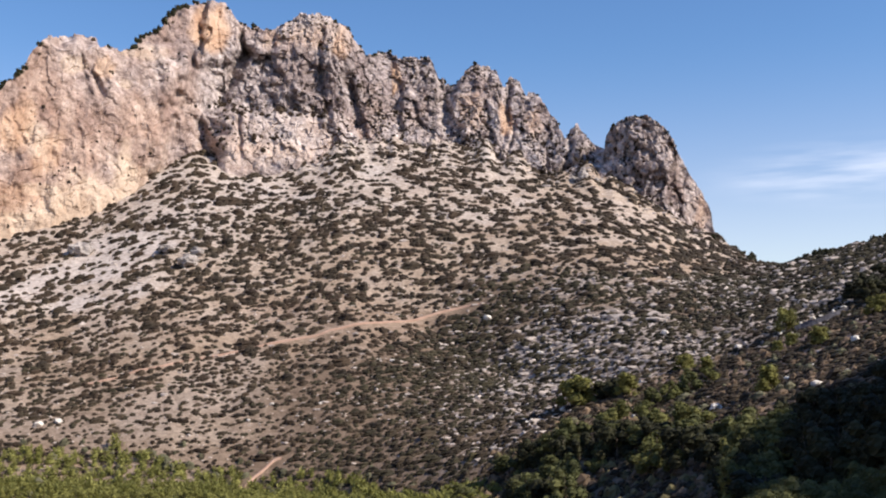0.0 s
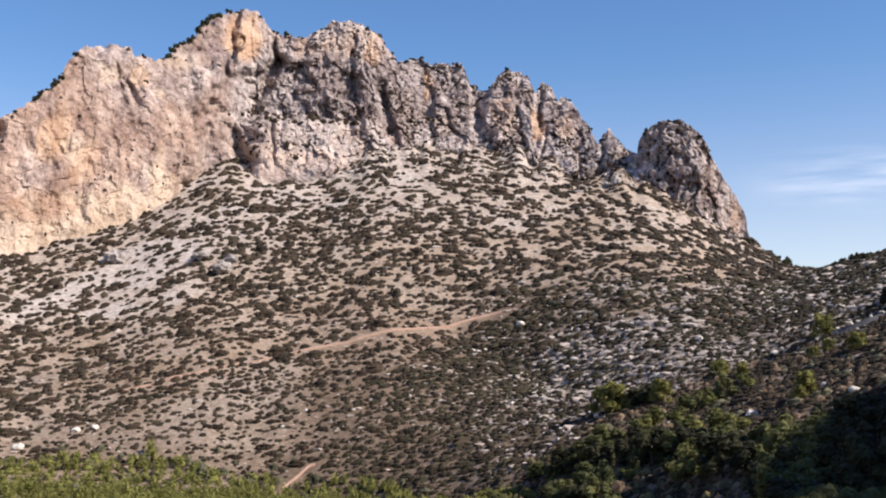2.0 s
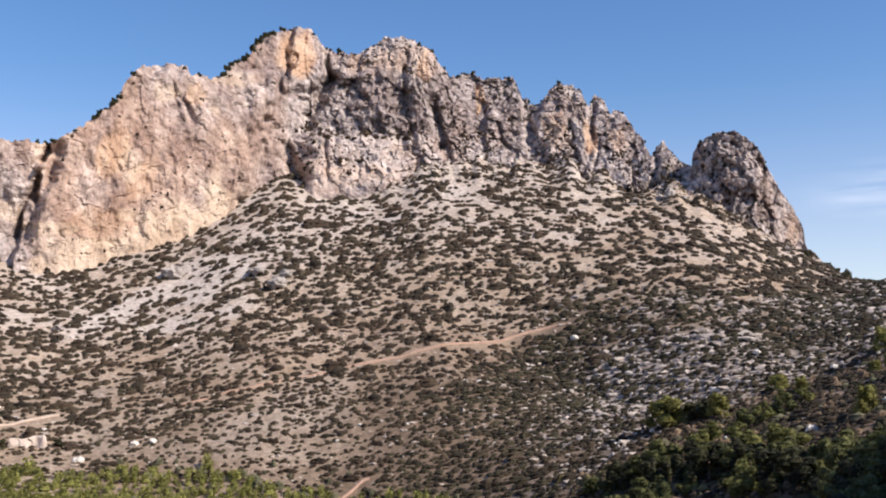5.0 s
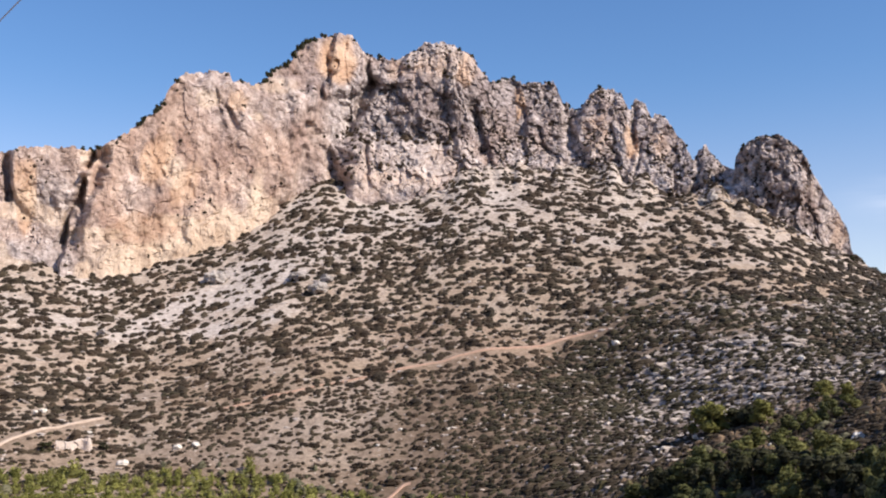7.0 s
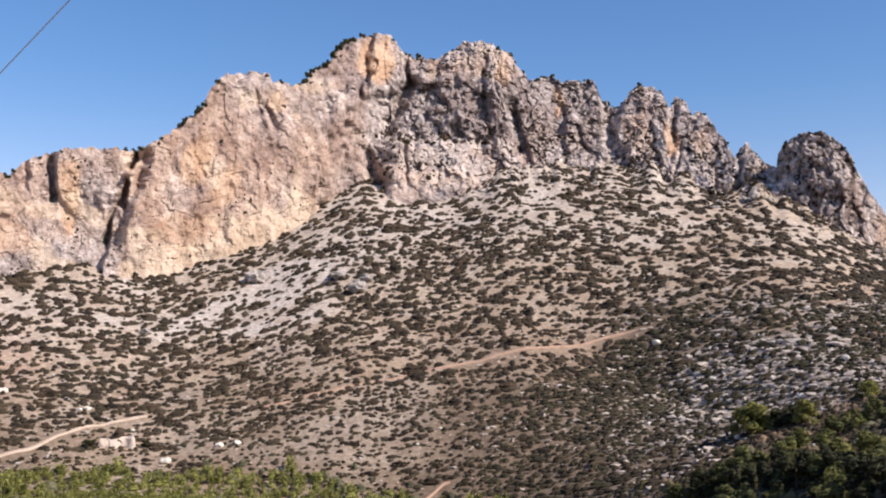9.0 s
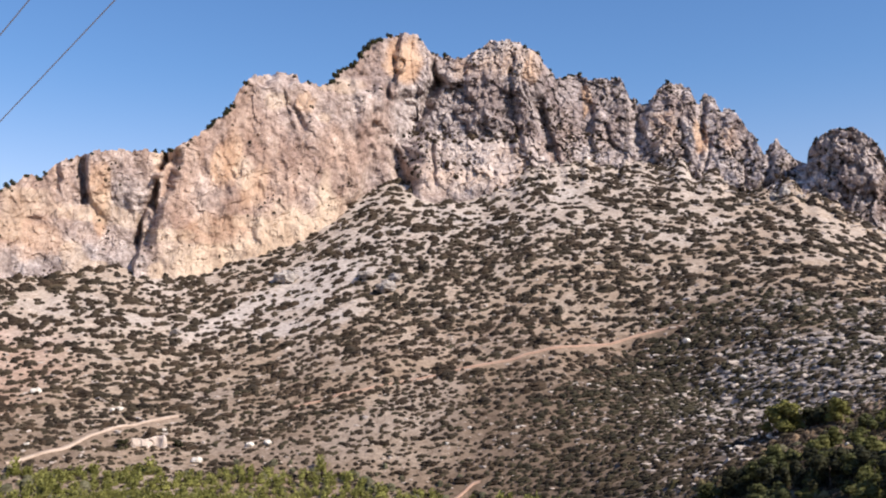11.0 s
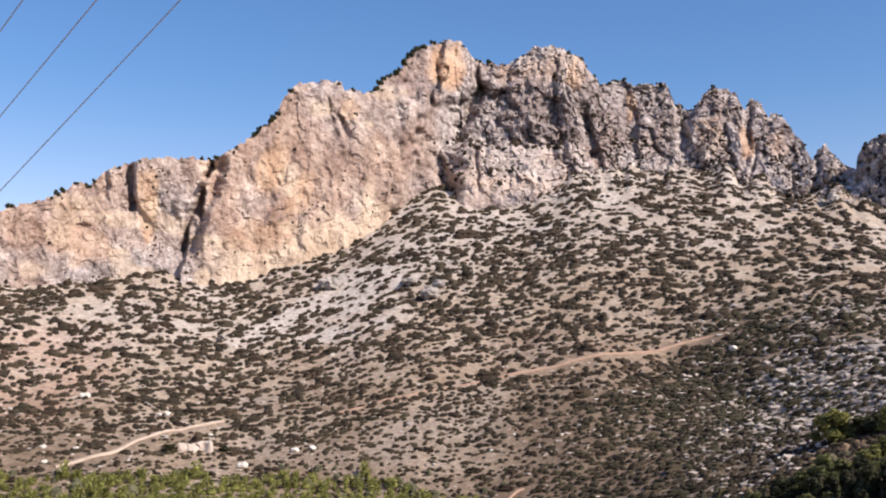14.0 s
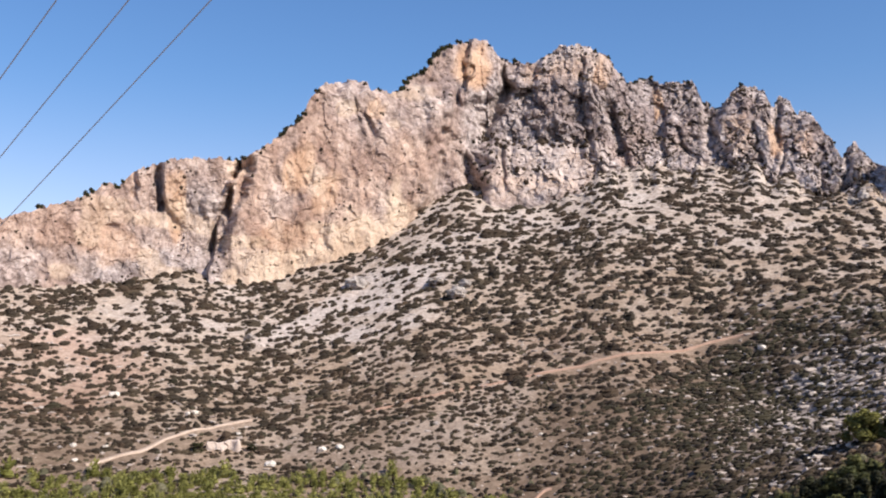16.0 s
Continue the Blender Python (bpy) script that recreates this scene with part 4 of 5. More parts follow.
x, y, az, r, rg = rows(2.7, 2.2, 0.42, -32, 24, 205, 486, 11)
dens = (1 - 0.16 * smooth(275, 400, r)) * 0.88 + 0.4 * fbm(x / 16, y / 16, 0, 2, 96) - 0.19 * smooth(70, 20, at(az, "rt") - r) - 0.05 * smooth(0, 5, az) - 0.11 * smooth(7, 12, az)
keep = (rg.uniform(0, 1, len(x)) < dens) & (dark_zone(az, r) < rg.uniform(0.3, 0.9, len(x)))
x, y = chained(x[keep], y[keep], rg, 4)
az, r = np.degrees(np.arctan2(x, y)), np.hypot(x, y) / S
keep = (0.7 * scree_at(az, r) < rg.uniform(0, 1, len(x))) & (r < at(az, "rt") + 2) & off_tracks(x, y, 0.85) & (r > at(az, "rb") + 8)
x, y = x[keep], y[keep]
P = places_of(x, y, rg, 1.72, len(SHRUBS), 0.85, 0.05, 1.8)
big = rg.uniform(0, 1, len(x)) < 0.06                     # here and there a taller one
P[big, 3:6] *= 1.5
P[:, 3:6] *= 1.02 + 0.25 * smooth(275, 400, np.hypot(x, y) / S)[:, None]      # thicker clumps high on the slope
kind = 0.6 * fbm(x / 18, y / 18, 0, 2, 97) + rg.normal(0, 0.35, len(x))
near, rest = split_nearest(P[kind < 0.0], 280)
single("hillside_shrub", SHRUBS, near, OLIVE, "dark olive shrub on the lower hillside", "shrub", "hillside shrubs")
scatter("hillside_shrubs", SHRUBS, rest, OLIVE, "dark olive-green shrubs dotted over the scree", "shrubs")
scatter("dry_shrubs", SHRUBS, P[kind >= 0.0], BROWN, "brownish dry shrubs dotted over the scree", "shrubs")

x, y, az, r, rg = rows(1.4, 1.38, 0.42, -4, 30.5, 120, 450, 12)
dz = dark_zone(az, r)
keep = (dz > rg.uniform(0.15, 0.95, len(x))) & (rg.uniform(0, 1, len(x)) < (1.0 + 0.3 * fbm(x / 15, y / 15, 0, 2, 98)) * (1 - 0.2 * smooth(8, 13, az) * (1 - heath_zone(az, r)))) & (r < at(az, "rt") + 4) & off_tracks(x, y, 1.5) & (r > 110)
x, y = x[keep], y[keep]
P = places_of(x, y, rg, 1.85, len(LOW), 0.9, 0.05, 2.1)
kind = fbm(x / 14, y / 14, 0, 2, 99) + rg.normal(0, 0.3, len(x)) + 0.5 * heath_zone(az[keep], r[keep]) - 0.25
near, rest = split_nearest(P[kind < 0.0], 280)
single("heath_shrub", LOW, near, HEATH, "low olive-brown heath shrub on the stony spur", "shrub", "heath shrubs on the spur")
scatter("low_scrub", LOW, rest, HEATH, "low dense olive scrub on the stony spur", "scrub", 0.35)
near, rest = split_nearest(P[kind >= 0.0], 280)
single("dry_shrub", LOW, near, BROWN, "low dry brown shrub on the stony spur", "shrub", "dry shrubs on the spur")
scatter("brown_scrub", LOW, rest, BROWN, "low brown heath scrub on the stony spur", "scrub", 0.35)

# brown heath between the stones and the evergreen bushes
x, y, az, r, rg = rows(2.3, 2.2, 0.42, 4, 33, 105, 300, 19)
keep = (heath_zone(az, r) > rg.uniform(0.3, 0.9, len(x))) & (rg.uniform(0, 1, len(x)) < 0.7)
TUFTS = [mound_shape(230 + k, 46, 0.06, 5) for k in range(8)]
P = places_of(x[keep], y[keep], rg, 1.9, len(TUFTS), 1.1, 0.05, 1.8)
green = rg.uniform(0, 1, len(P)) < 0.3
near, rest = split_nearest(P[~green], 250)
single("heather_clump", TUFTS, near, HEATHER, "brown heather clump on the near spur", "shrub", "heather clumps")
scatter("heather", TUFTS, rest, HEATHER, "brown heather below the stony spur", "heather")
near, rest = split_nearest(P[green], 250)
single("olive_shrub", TUFTS, near, GREYGREEN, "olive-green shrub among the brown heather", "shrub", "olive shrubs in the heather")
scatter("olive_scrub", TUFTS, rest, GREYGREEN, "olive-green scrub among the brown heather", "scrub")

BUSH_AZ = [6.3, 8.1, 10.2, 12.5, 16.0, 19.5, 21.0, 23.1, 25.8, 29.0]
BUSH_R = [196, 202, 202, 201, 192, 170, 152, 150, 145, 140]
# the knoll and the gully below the bushes, and the bushes' upper edge: taller heath, close together
x, y, az, r, rg = rows(1.7, 1.7, 0.42, 7.5, 22, 75, 225, 29)
line = np.interp(az, BUSH_AZ, BUSH_R)
el = bearing(x, y)[1]
keep = ((np.abs(az - 17.3) < 4.3) & (el < -4.9) | (np.abs(az - 9.2) < 1.2) & (el < -4.3) & (rg.uniform(0, 1, len(x)) < 0.5) | (az > 9.5) & (r > line - 4) & (r < line + 13)) & (rg.uniform(0, 1, len(x)) < 0.85)
P = places_of(x[keep], y[keep], rg, 2.2, len(TUFTS), 1.3, 0.05, 1.4)
tall = rg.uniform(0, 1, len(P)) < 0.6
scatter("knoll_heather", TUFTS, P[~tall], HEATHER, "brown heather on the knoll below the bushes", "heather")
scatter("knoll_scrub", TUFTS, P[tall], KNOLL, "sunlit olive scrub on the knoll below the bushes", "scrub")

# lower slope: small scrub between the larger shrubs
x, y, az, r, rg = rows(2.2, 2.3, 0.45, -33, 8, 225, 420, 13)
keep = (rg.uniform(0, 1, len(x)) < 0.85 * smooth(345, 270, r) + 0.22 + 0.2 * smooth(-4, 3, az)) & off_tracks(x, y, 1.1) & (r > at(az, "rb") + 4)
P = places_of(x[keep], y[keep], rg, 1.4, len(LOW), 0.85, 0.05, 2.0)
dry = rg.uniform(0, 1, len(P)) < 0.6
scatter("lower_scrub", LOW, P[dry], BROWN, "small dry scrub on the foot of the slope", "scrub")
scatter("green_scrub", LOW, P[~dry], HEATH, "small olive-brown scrub on the foot of the slope", "scrub")


# ---- stones ----
def stone_shape(seed):
    """A split lump about 1 wide, cut by a few flat faces."""
    rg = np.random.default_rng(seed)
    bm = bmesh.new()
    bmesh.ops.create_icosphere(bm, subdivisions=1, radius=0.5)
    v = np.array([q.co[:] for q in bm.verts])
    f = np.array([[w.index for w in q.verts] for q in bm.faces])
    bm.free()
    v = v * rg.uniform(0.72, 1.3, (len(v), 1))
    for _ in range(4):
        n = rg.normal(size=3)
        n /= np.linalg.norm(n)
        v = v - np.clip(v @ n - rg.uniform(0.15, 0.35), 0, None)[:, None] * n
    v[:, 2] *= 0.8
    return v, f


STONES = [stone_shape(300 + k) for k in range(9)]
x, y, az, r, rg = field(1.75, 0.48, -33, 33, 120, 470, 14)
dz = dark_zone(az, r)
stony = smooth(4, 11, az) * smooth(0.3, 0.8, dz) * (1 - heath_zone(az, r)) * smooth(-0.35, 0.15, fbm(x / 16, y / 16, 0, 3, 101))
keep = (rg.uniform(0, 1, len(x)) < (0.07 + 0.40 * dz) * (1 - 0.9 * heath_zone(az, r)) + 0.42 * stony) & (r < at(az, "rt") + 3) & (r > at(az, "rb") + 30 * dz * (1 - stony) + 6)
P = places_of(x[keep], y[keep], rg, 0.92, len(STONES), 0.85, -0.05, 2.6)
P[:, 3:6] *= (1 + 0.5 * stony[keep] * rg.uniform(0, 1.6, keep.sum()))[:, None]
near, rest = split_nearest(P, 290)
single("stone", STONES, near, GREYSTONE, "weathered grey limestone lump among the scrub", "stone", "stones on the spur")
scatter("grey_stones", STONES, rest, GREYSTONE, "weathered grey limestone lumps between the scrub", "stones", 0.0)
x, y, az, r, rg = field(4.6, 0.48, -33, 33, 120, 480, 15)
keep = (rg.uniform(0, 1, len(x)) < (0.22 + 0.1 * dark_zone(az, r) + 0.55 * smooth(290, 255, r) * smooth(-0.1, 0.3, vnoise(x / 9, y / 9, 0, 106))) * (1 - 0.85 * heath_zone(az, r))) & (r < at(az, "rt") + 6) & (r > at(az, "rb") + 8)
P = places_of(x[keep], y[keep], rg, 0.7, 6, 0.6, -0.12, 1.7)
x, y, az, r, rg = field(2.6, 0.48, -32, 24, 215, 485, 24)
keep = (rg.uniform(0, 1, len(x)) < 0.30 + 0.3 * fbm(x / 12, y / 12, 0, 2, 108)) & (dark_zone(az, r) < 0.5) & (r < at(az, "rt") + 4) & (r > at(az, "rb") + 8) & off_tracks(x, y, 1.0)
P = np.concatenate([P, places_of(x[keep], y[keep], rg, 0.62, 6, 0.6, -0.1, 2.2)])
x, y, az, r, rg = field(2.1, 0.48, -2, 21.5, 395, 492, 25)
gap = at(az, "rt") - r
keep = (gap < 34 * rg.uniform(0.3, 1, len(x))) & (gap > -3) & (rg.uniform(0, 1, len(x)) < 0.6)
F = places_of(x[keep], y[keep], rg, 1.25, len(STONES), 0.9, -0.05, 2.2)
lump = rg.uniform(0, 1, len(F)) < 0.55
scatter("fallen_blocks", STONES, F[lump], GREYSTONE, "broken grey blocks fallen below the crags", "rubble", 0.0)
F = F[~lump]
F[:, 3:6] *= 1.2
F[:, 7] %= len(LOW)
scatter("foot_scrub", LOW, F, OLIVE, "small dark shrubs between the fallen blocks", "scrub")
scatter("pale_stones", STONES, P, RUBBLE, "small bleached stones scattered over the slope", "stones", 0.0)


def boulder_mesh(seed, rugged=0.32):
    rg = np.random.default_rng(seed)
    bm = bmesh.new()
    bmesh.ops.create_icosphere(bm, subdivisions=4, radius=0.5)
    v = np.array([q.co[:] for q in bm.verts])
    f = np.array([[w.index for w in q.verts] for q in bm.faces])
    bm.free()
    for _ in range(14):                    # split faces
        n = rg.normal(size=3)
        n /= np.linalg.norm(n)
        d = v @ n - rg.uniform(0.3, 0.44)
        v = v - np.clip(d, 0, None)[:, None] * n * 0.85
    v = v * (1 + rugged * ridged(v[:, 0] * 4 + seed, v[:, 1] * 4, v[:, 2] * 4, 3))[:, None]
    return v, f


BOULDERS = [mesh_from("boulder", *boulder_mesh(400 + k), PALE) for k in range(5)]
OUTCROPS = [mesh_from("outcrop", *boulder_mesh(420 + k, 0.42), OLDSTONE) for k in range(4)]


def make_boulder(k, x, y, w, h, turn, meshes, name, label, group):
    ob = new(name, meshes[k % len(meshes)])
    ob.matrix_world = pose(x, y, float(land(x, y)) + h * 0.22, 0, 0, turn) @ Matrix.Diagonal((w, w * 0.75, h, 1))
    return tagged(ob, label, "boulder", group)


BOULDER_AT = [(-59.7, 203.8, 2.2), (-51.3, 211.5, 1.8), (-48.2, 213.0, 1.7), (-83.7, 227.5, 1.8), (-84.8, 226.2, 1.5), (-103.5, 230.2, 2.4), (-92.5, 203.1, 1.6), (40.4, 250.0, 2.0), (46.2, 242.9, 1.8), (52.5, 239.9, 1.8), (13.8, 231.6, 1.2), (-12.4, 210.8, 1.0), (-8.2, 216.2, 1.0), (1.2, 213.2, 1.0), (-97.8, 200.2, 1.4), (-94.8, 195.0, 1.3), (-70.9, 218.8, 1.2), (52.6, 137.5, 2.2), (36.4, 179.1, 1.3), (35.6, 179.7, 0.8), (41.7, 178.8, 1.4), (56.7, 193.5, 1.9), (47.0, 155.9, 0.9), (73.9, 181.6, 1.5), (74.9, 141.9, 1.9), (61.8, 135.3, 1.3), (59.4, 122.4, 1.4), (66.5, 138.5, 1.1), (16.6, 231.0, 1.1), (68.2, 204.1, 1.8), (47.0, 221.5, 1.7), (46.0, 158.3, 0.7)]
for k, (bx, by, bw) in enumerate(BOULDER_AT):
    make_boulder(k, bx, by, bw * 1.0, bw * 0.62, k * 77 % 360, BOULDERS, "boulder", "white limestone boulder lying among the scrub", "white boulders")


def make_bank(x, y, width, height, turn):
    """A cut bank of pale earth and stone: a steep broken face, a worn lip and a flat top that runs back into the slope."""
    u, v = np.meshgrid(np.linspace(-0.5, 0.5, 48), np.linspace(0, 1, 26), indexing="ij")
    lip = height * (0.78 + 0.12 * vnoise(u * 7, 0.5, 0, 130) + 0.22 * smooth(-0.1, 0.4, u)) * smooth(0.5, 0.42, np.abs(u))
    rise, back = smooth(0.0, 0.5, v), smooth(0.42, 1.0, v)
    deep = 0.55 * v + 4.2 * back ** 1.2 - 0.35 * facets(u * width / 1.1, v * height / 0.7, 131, 1.4)[0] * smooth(0, 0.1, v) * smooth(0.7, 0.4, v) + 0.5 * vnoise(u * 5, v, 0, 134)
    px, py = u * width, deep
    c, s_ = math.cos(turn), math.sin(turn)
    wx, wy = x + px * c - py * s_, y + px * s_ + py * c
    top = float(land(x, y)) - 0.4 + lip * rise + 0.1 * vnoise(u * 20, v * 12, 0, 135)
    z = np.where(v < 0.5, top, np.maximum(top, land(wx, wy) + 0.08) * (1 - back ** 3) + (land(wx, wy) - 0.3) * back ** 3)
    me = mesh_from("earth_bank", np.stack([wx, wy, z], -1).reshape(-1, 3), grid_faces(48, 26), BANKEARTH)
    return tagged(new("earth_bank", me), "pale pinkish cut bank of earth and stone", "bank", kind="structure")


make_bank(-70.8, 209.2, 7.4, 2.9, 0.36)
OUTCROP_AT = [(-66.0, 313.1, 6.7, 5.1), (-34.5, 295.2, 6.6, 4.4), (-41.3, 304.4, 6.5, 2.9), (-87.4, 276.5, 3.8, 1.8), (-32.7, 300.2, 4.0, 3.2), (90.6, 353.6, 3.6, 4.6), (87.6, 357.0, 3.0, 3.4), (94.6, 351.6, 2.6, 2.4)]
for k, (bx, by, bw, bh) in enumerate(OUTCROP_AT):
    make_boulder(k, bx, by, bw * 0.95, bh * 0.95, 20 + k * 33, OUTCROPS, "rock_outcrop", "pale grey rock outcrop standing out of the scree", "rock outcrops")


# ---- trees ----
def tube(points, radii, sides=6):
    vs, n = [], len(points)
    for p, q in zip(points, radii):
        a = np.arange(sides) * 2 * math.pi / sides
        vs.append(np.stack([np.cos(a) * q + p[0], np.sin(a) * q + p[1], np.full(sides, p[2])], 1))
    i = np.arange(sides)
    fs = [np.stack([k * sides + i, k * sides + (i + 1) % sides, (k + 1) * sides + (i + 1) % sides, (k + 1) * sides + i], 1) for k in range(n - 1)]
    return np.concatenate(vs), np.concatenate(fs)


def tree_meshes(seed, mat, height, width, clumps, leaves, size, stem, upright, low=0.22, fat=1.0, core=0.8):
    """A trunk with limbs, and a crown of leaf sprays round the limbs' ends. upright: how far the crown draws to a point."""
    rg = np.random.default_rng(seed)
    bend = rg.normal(0, 0.06, 2) * height
    top = height * 0.85
    tv, tf = tube([(bend[0] * q * q, bend[1] * q * q, top * q - 0.3 * (q == 0)) for q in (0, 0.3, 0.6, 1.0)], [stem, stem * 0.75, stem * 0.5, stem * 0.15])
    vs, fs, base = [tv], [tf], len(tv)
    cen, rad = [], []
    for k in range(clumps):
        q = rg.uniform(low, 1.0)
        a = k * 2.4 + rg.uniform(-0.5, 0.5)
        reach = width / 2 * (1 - upright * q) * rg.uniform(0.35, 0.85)
        p0 = np.array([bend[0] * q * q, bend[1] * q * q, top * q * 0.8])
        p1 = np.array([p0[0] + math.cos(a) * reach, p0[1] + math.sin(a) * reach, top * q + 0.05 * height])
        lv, lf = tube([p0, (p0 + p1) / 2 + np.array([0, 0, 0.03 * height]), p1], [stem * 0.35, stem * 0.22, stem * 0.08], 4)
        vs.append(lv)
        fs.append(lf + base)
        base += len(lv)
        cen.append(p1)
        rad.append(width * fat * rg.uniform(0.15, 0.25) * (1 - 0.45 * upright * q))
    trunk = mesh_from("trunk", np.concatenate(vs), np.concatenate(fs), BARK, True)
    cen, rad = np.array(cen), np.array(rad)
    cen[:, 2] = np.maximum(cen[:, 2], rad * 0.6)
    v1, f1 = leaf_cloud(rg, cen, rad, leaves, size, 0.85)
    v2, f2 = clump_core(rg, cen, rad * core, 0.85, 6)
    crown = mesh_from("crown", np.concatenate([v1, v2]), to_tris(np.concatenate([f1, f2 + len(v1)])), mat)
    return trunk, crown


def make_tree(name, meshes, label, category, group):
    ob = new(name)
    part("trunk", meshes[0], ob)
    part("crown", meshes[1], ob)
    return tagged(ob, label, category, group)


def plant(protos, x, y, scale, rg):
    k = int(rg.integers(0, len(protos)))
    m = pose(x, y, float(land(x, y)) - 0.1, rg.uniform(-5, 5), rg.uniform(-5, 5), rg.uniform(0, 360)) @ Matrix.Diagonal((scale * rg.uniform(0.85, 1.2), scale * rg.uniform(0.85, 1.2), scale * rg.uniform(0.85, 1.15), 1))
    ob = protos[k]
    if ob not in used:
        used.add(ob)
        ob.matrix_basis = m
        return ob
    keep_m = ob.matrix_basis.copy()
    ob.matrix_basis = Matrix()
    c = copy_thing(ob, m)
    ob.matrix_basis = keep_m
    return c


used = set()
# dense evergreen bushes on the near spur; the dark-leaved copies stand in for shaded ones
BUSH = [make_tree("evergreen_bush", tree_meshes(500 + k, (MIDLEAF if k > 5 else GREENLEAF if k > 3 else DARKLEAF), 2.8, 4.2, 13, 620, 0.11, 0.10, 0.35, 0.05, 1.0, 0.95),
                  ("green leafy bush on the near spur" if k > 3 else "dense evergreen bush on the near spur, shade in its dark leaves"), "bush", "bushes on the spur") for k in range(7)]
x, y, az, r, rg = field(3.35, 0.46, 4, 33, 60, 235, 16)
line = np.interp(az, BUSH_AZ, BUSH_R)
thin = fbm(x / 9, y / 9, 0, 2, 103)
hidden = np.zeros(len(x), bool)                # leave the boulders standing clear
for bx, by, bw in BOULDER_AT:
    ba, br = math.degrees(math.atan2(bx, by)), math.hypot(bx, by) / S
    hidden |= (np.abs(az - ba) < 0.7 + 0.15 * bw) & (r > br - 6 - 5 * bw) & (r < br + 4)
    across, along = (x - bx) * 0.47 + (y - by) * 0.88, (x - bx) * 0.88 - (y - by) * 0.47      # and in the sun
    hidden |= (np.abs(across) < 3.2) & (along > -3) & (along < 9) & (bw > 1.5)
el = bearing(x, y)[1] + 0.5 * thin
hidden |= (np.abs(az - 9.2) < 1.0) & (el < -4.4) | (np.abs(az - 17.3) < 4.0) & (el < -5.2)      # an earthy gully and a knoll of heath
keep = ~hidden & (r < line + 3 + 7 * thin) & (r > at(az, "rb") - 14 - 55 * smooth(17, 24, az)) & (rg.uniform(0, 1, len(x)) < 1.0 + 0.8 * thin - 0.25 * smooth(15, 12, az))
NEAR = [make_tree("evergreen_bush", tree_meshes(510 + k, GREENLEAF, 2.6, 4.2, 16, 2400, 0.058, 0.10, 0.35, 0.05, 1.0, 0.9), "dense small-leaved bush close below the lookout", "bush", "bushes on the spur") for k in range(2)]
for bx, by in zip(x[keep], y[keep]):
    # right of this line all bushes take the darker leaves, as if in shade
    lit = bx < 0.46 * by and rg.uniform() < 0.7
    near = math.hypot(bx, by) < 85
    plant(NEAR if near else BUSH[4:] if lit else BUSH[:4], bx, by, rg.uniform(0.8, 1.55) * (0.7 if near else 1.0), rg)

# bushes standing apart above the thicket
for bx, by, q in [(48.4, 176.0, 1.25), (50.6, 158.4, 1.2), (53.2, 157.6, 1.0), (56.5, 158.6, 1.1), (60.5, 160.5, 0.8)]:
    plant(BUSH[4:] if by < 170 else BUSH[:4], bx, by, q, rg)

# small trees standing clear on the spur
SPUR = [make_tree("young_pine", tree_meshes(520 + k, YOUNGPINE, 2.9, 3.3, 22, 900, 0.11, 0.08, 0.5, 0.03, 1.3), "young yellow-green pine on the stony spur", "tree", "young pines on the spur") for k in range(3)]
rg = np.random.default_rng(21)
SPUR_AT = [(43.8, 178.3, 1.5), (51.1, 173.5, 0.98), (63.2, 179.6, 0.9), (64.0, 171.0, 0.75), (58.4, 134.0, 0.95), (79.8, 175.1, 1.08), (74.3, 151.6, 0.78), (75.6, 163.8, 0.55), (73.1, 163.6, 0.6), (88.4, 160.0, 0.96)]
for bx, by, q in SPUR_AT:
    plant(SPUR, bx, by, 1.3 * q, rg)

# dark bushes beside the bank
for bx, by, q in [(-75.6, 207.8, 0.75), (-65.6, 211.2, 0.62)]:
    plant(BUSH[:4], bx, by, q, rg)

# the belt of young pines in the valley
BELT = [make_tree("valley_pine", tree_meshes(540 + k, PINE, 1.8, 2.7, 11, 300, 0.095, 0.06, 0.45, 0.08), "young bright green pine in the valley belt", "tree", "valley pine belt") for k in range(6)]
x, y, az, r, rg = rows(1.55, 1.8, 0.42, -33, 9, 180, 265, 17)
BELT_AZ = [-29.2, -22.7, -17.0, -11.2, -10.1, -4.0, 1.2, 6.0]
BELT_R = [262, 261, 261, 258, 256, 243, 234, 203]
top = np.interp(az, BELT_AZ, BELT_R)
keep = (r < top + 4 * vnoise(x / 7, y / 7, 0, 104)) & (r > top - 56) & off_tracks(x, y, 1.8) & (rg.uniform(0, 1, len(x)) < 0.95 + 0.5 * vnoise(x / 11, y / 11, 0, 105))
order = np.argsort(r[keep])
bx, by = x[keep][order], y[keep][order]
for k in range(min(290, len(bx))):
    plant(BELT, bx[k], by[k], rg.uniform(0.6, 1.0), rg)


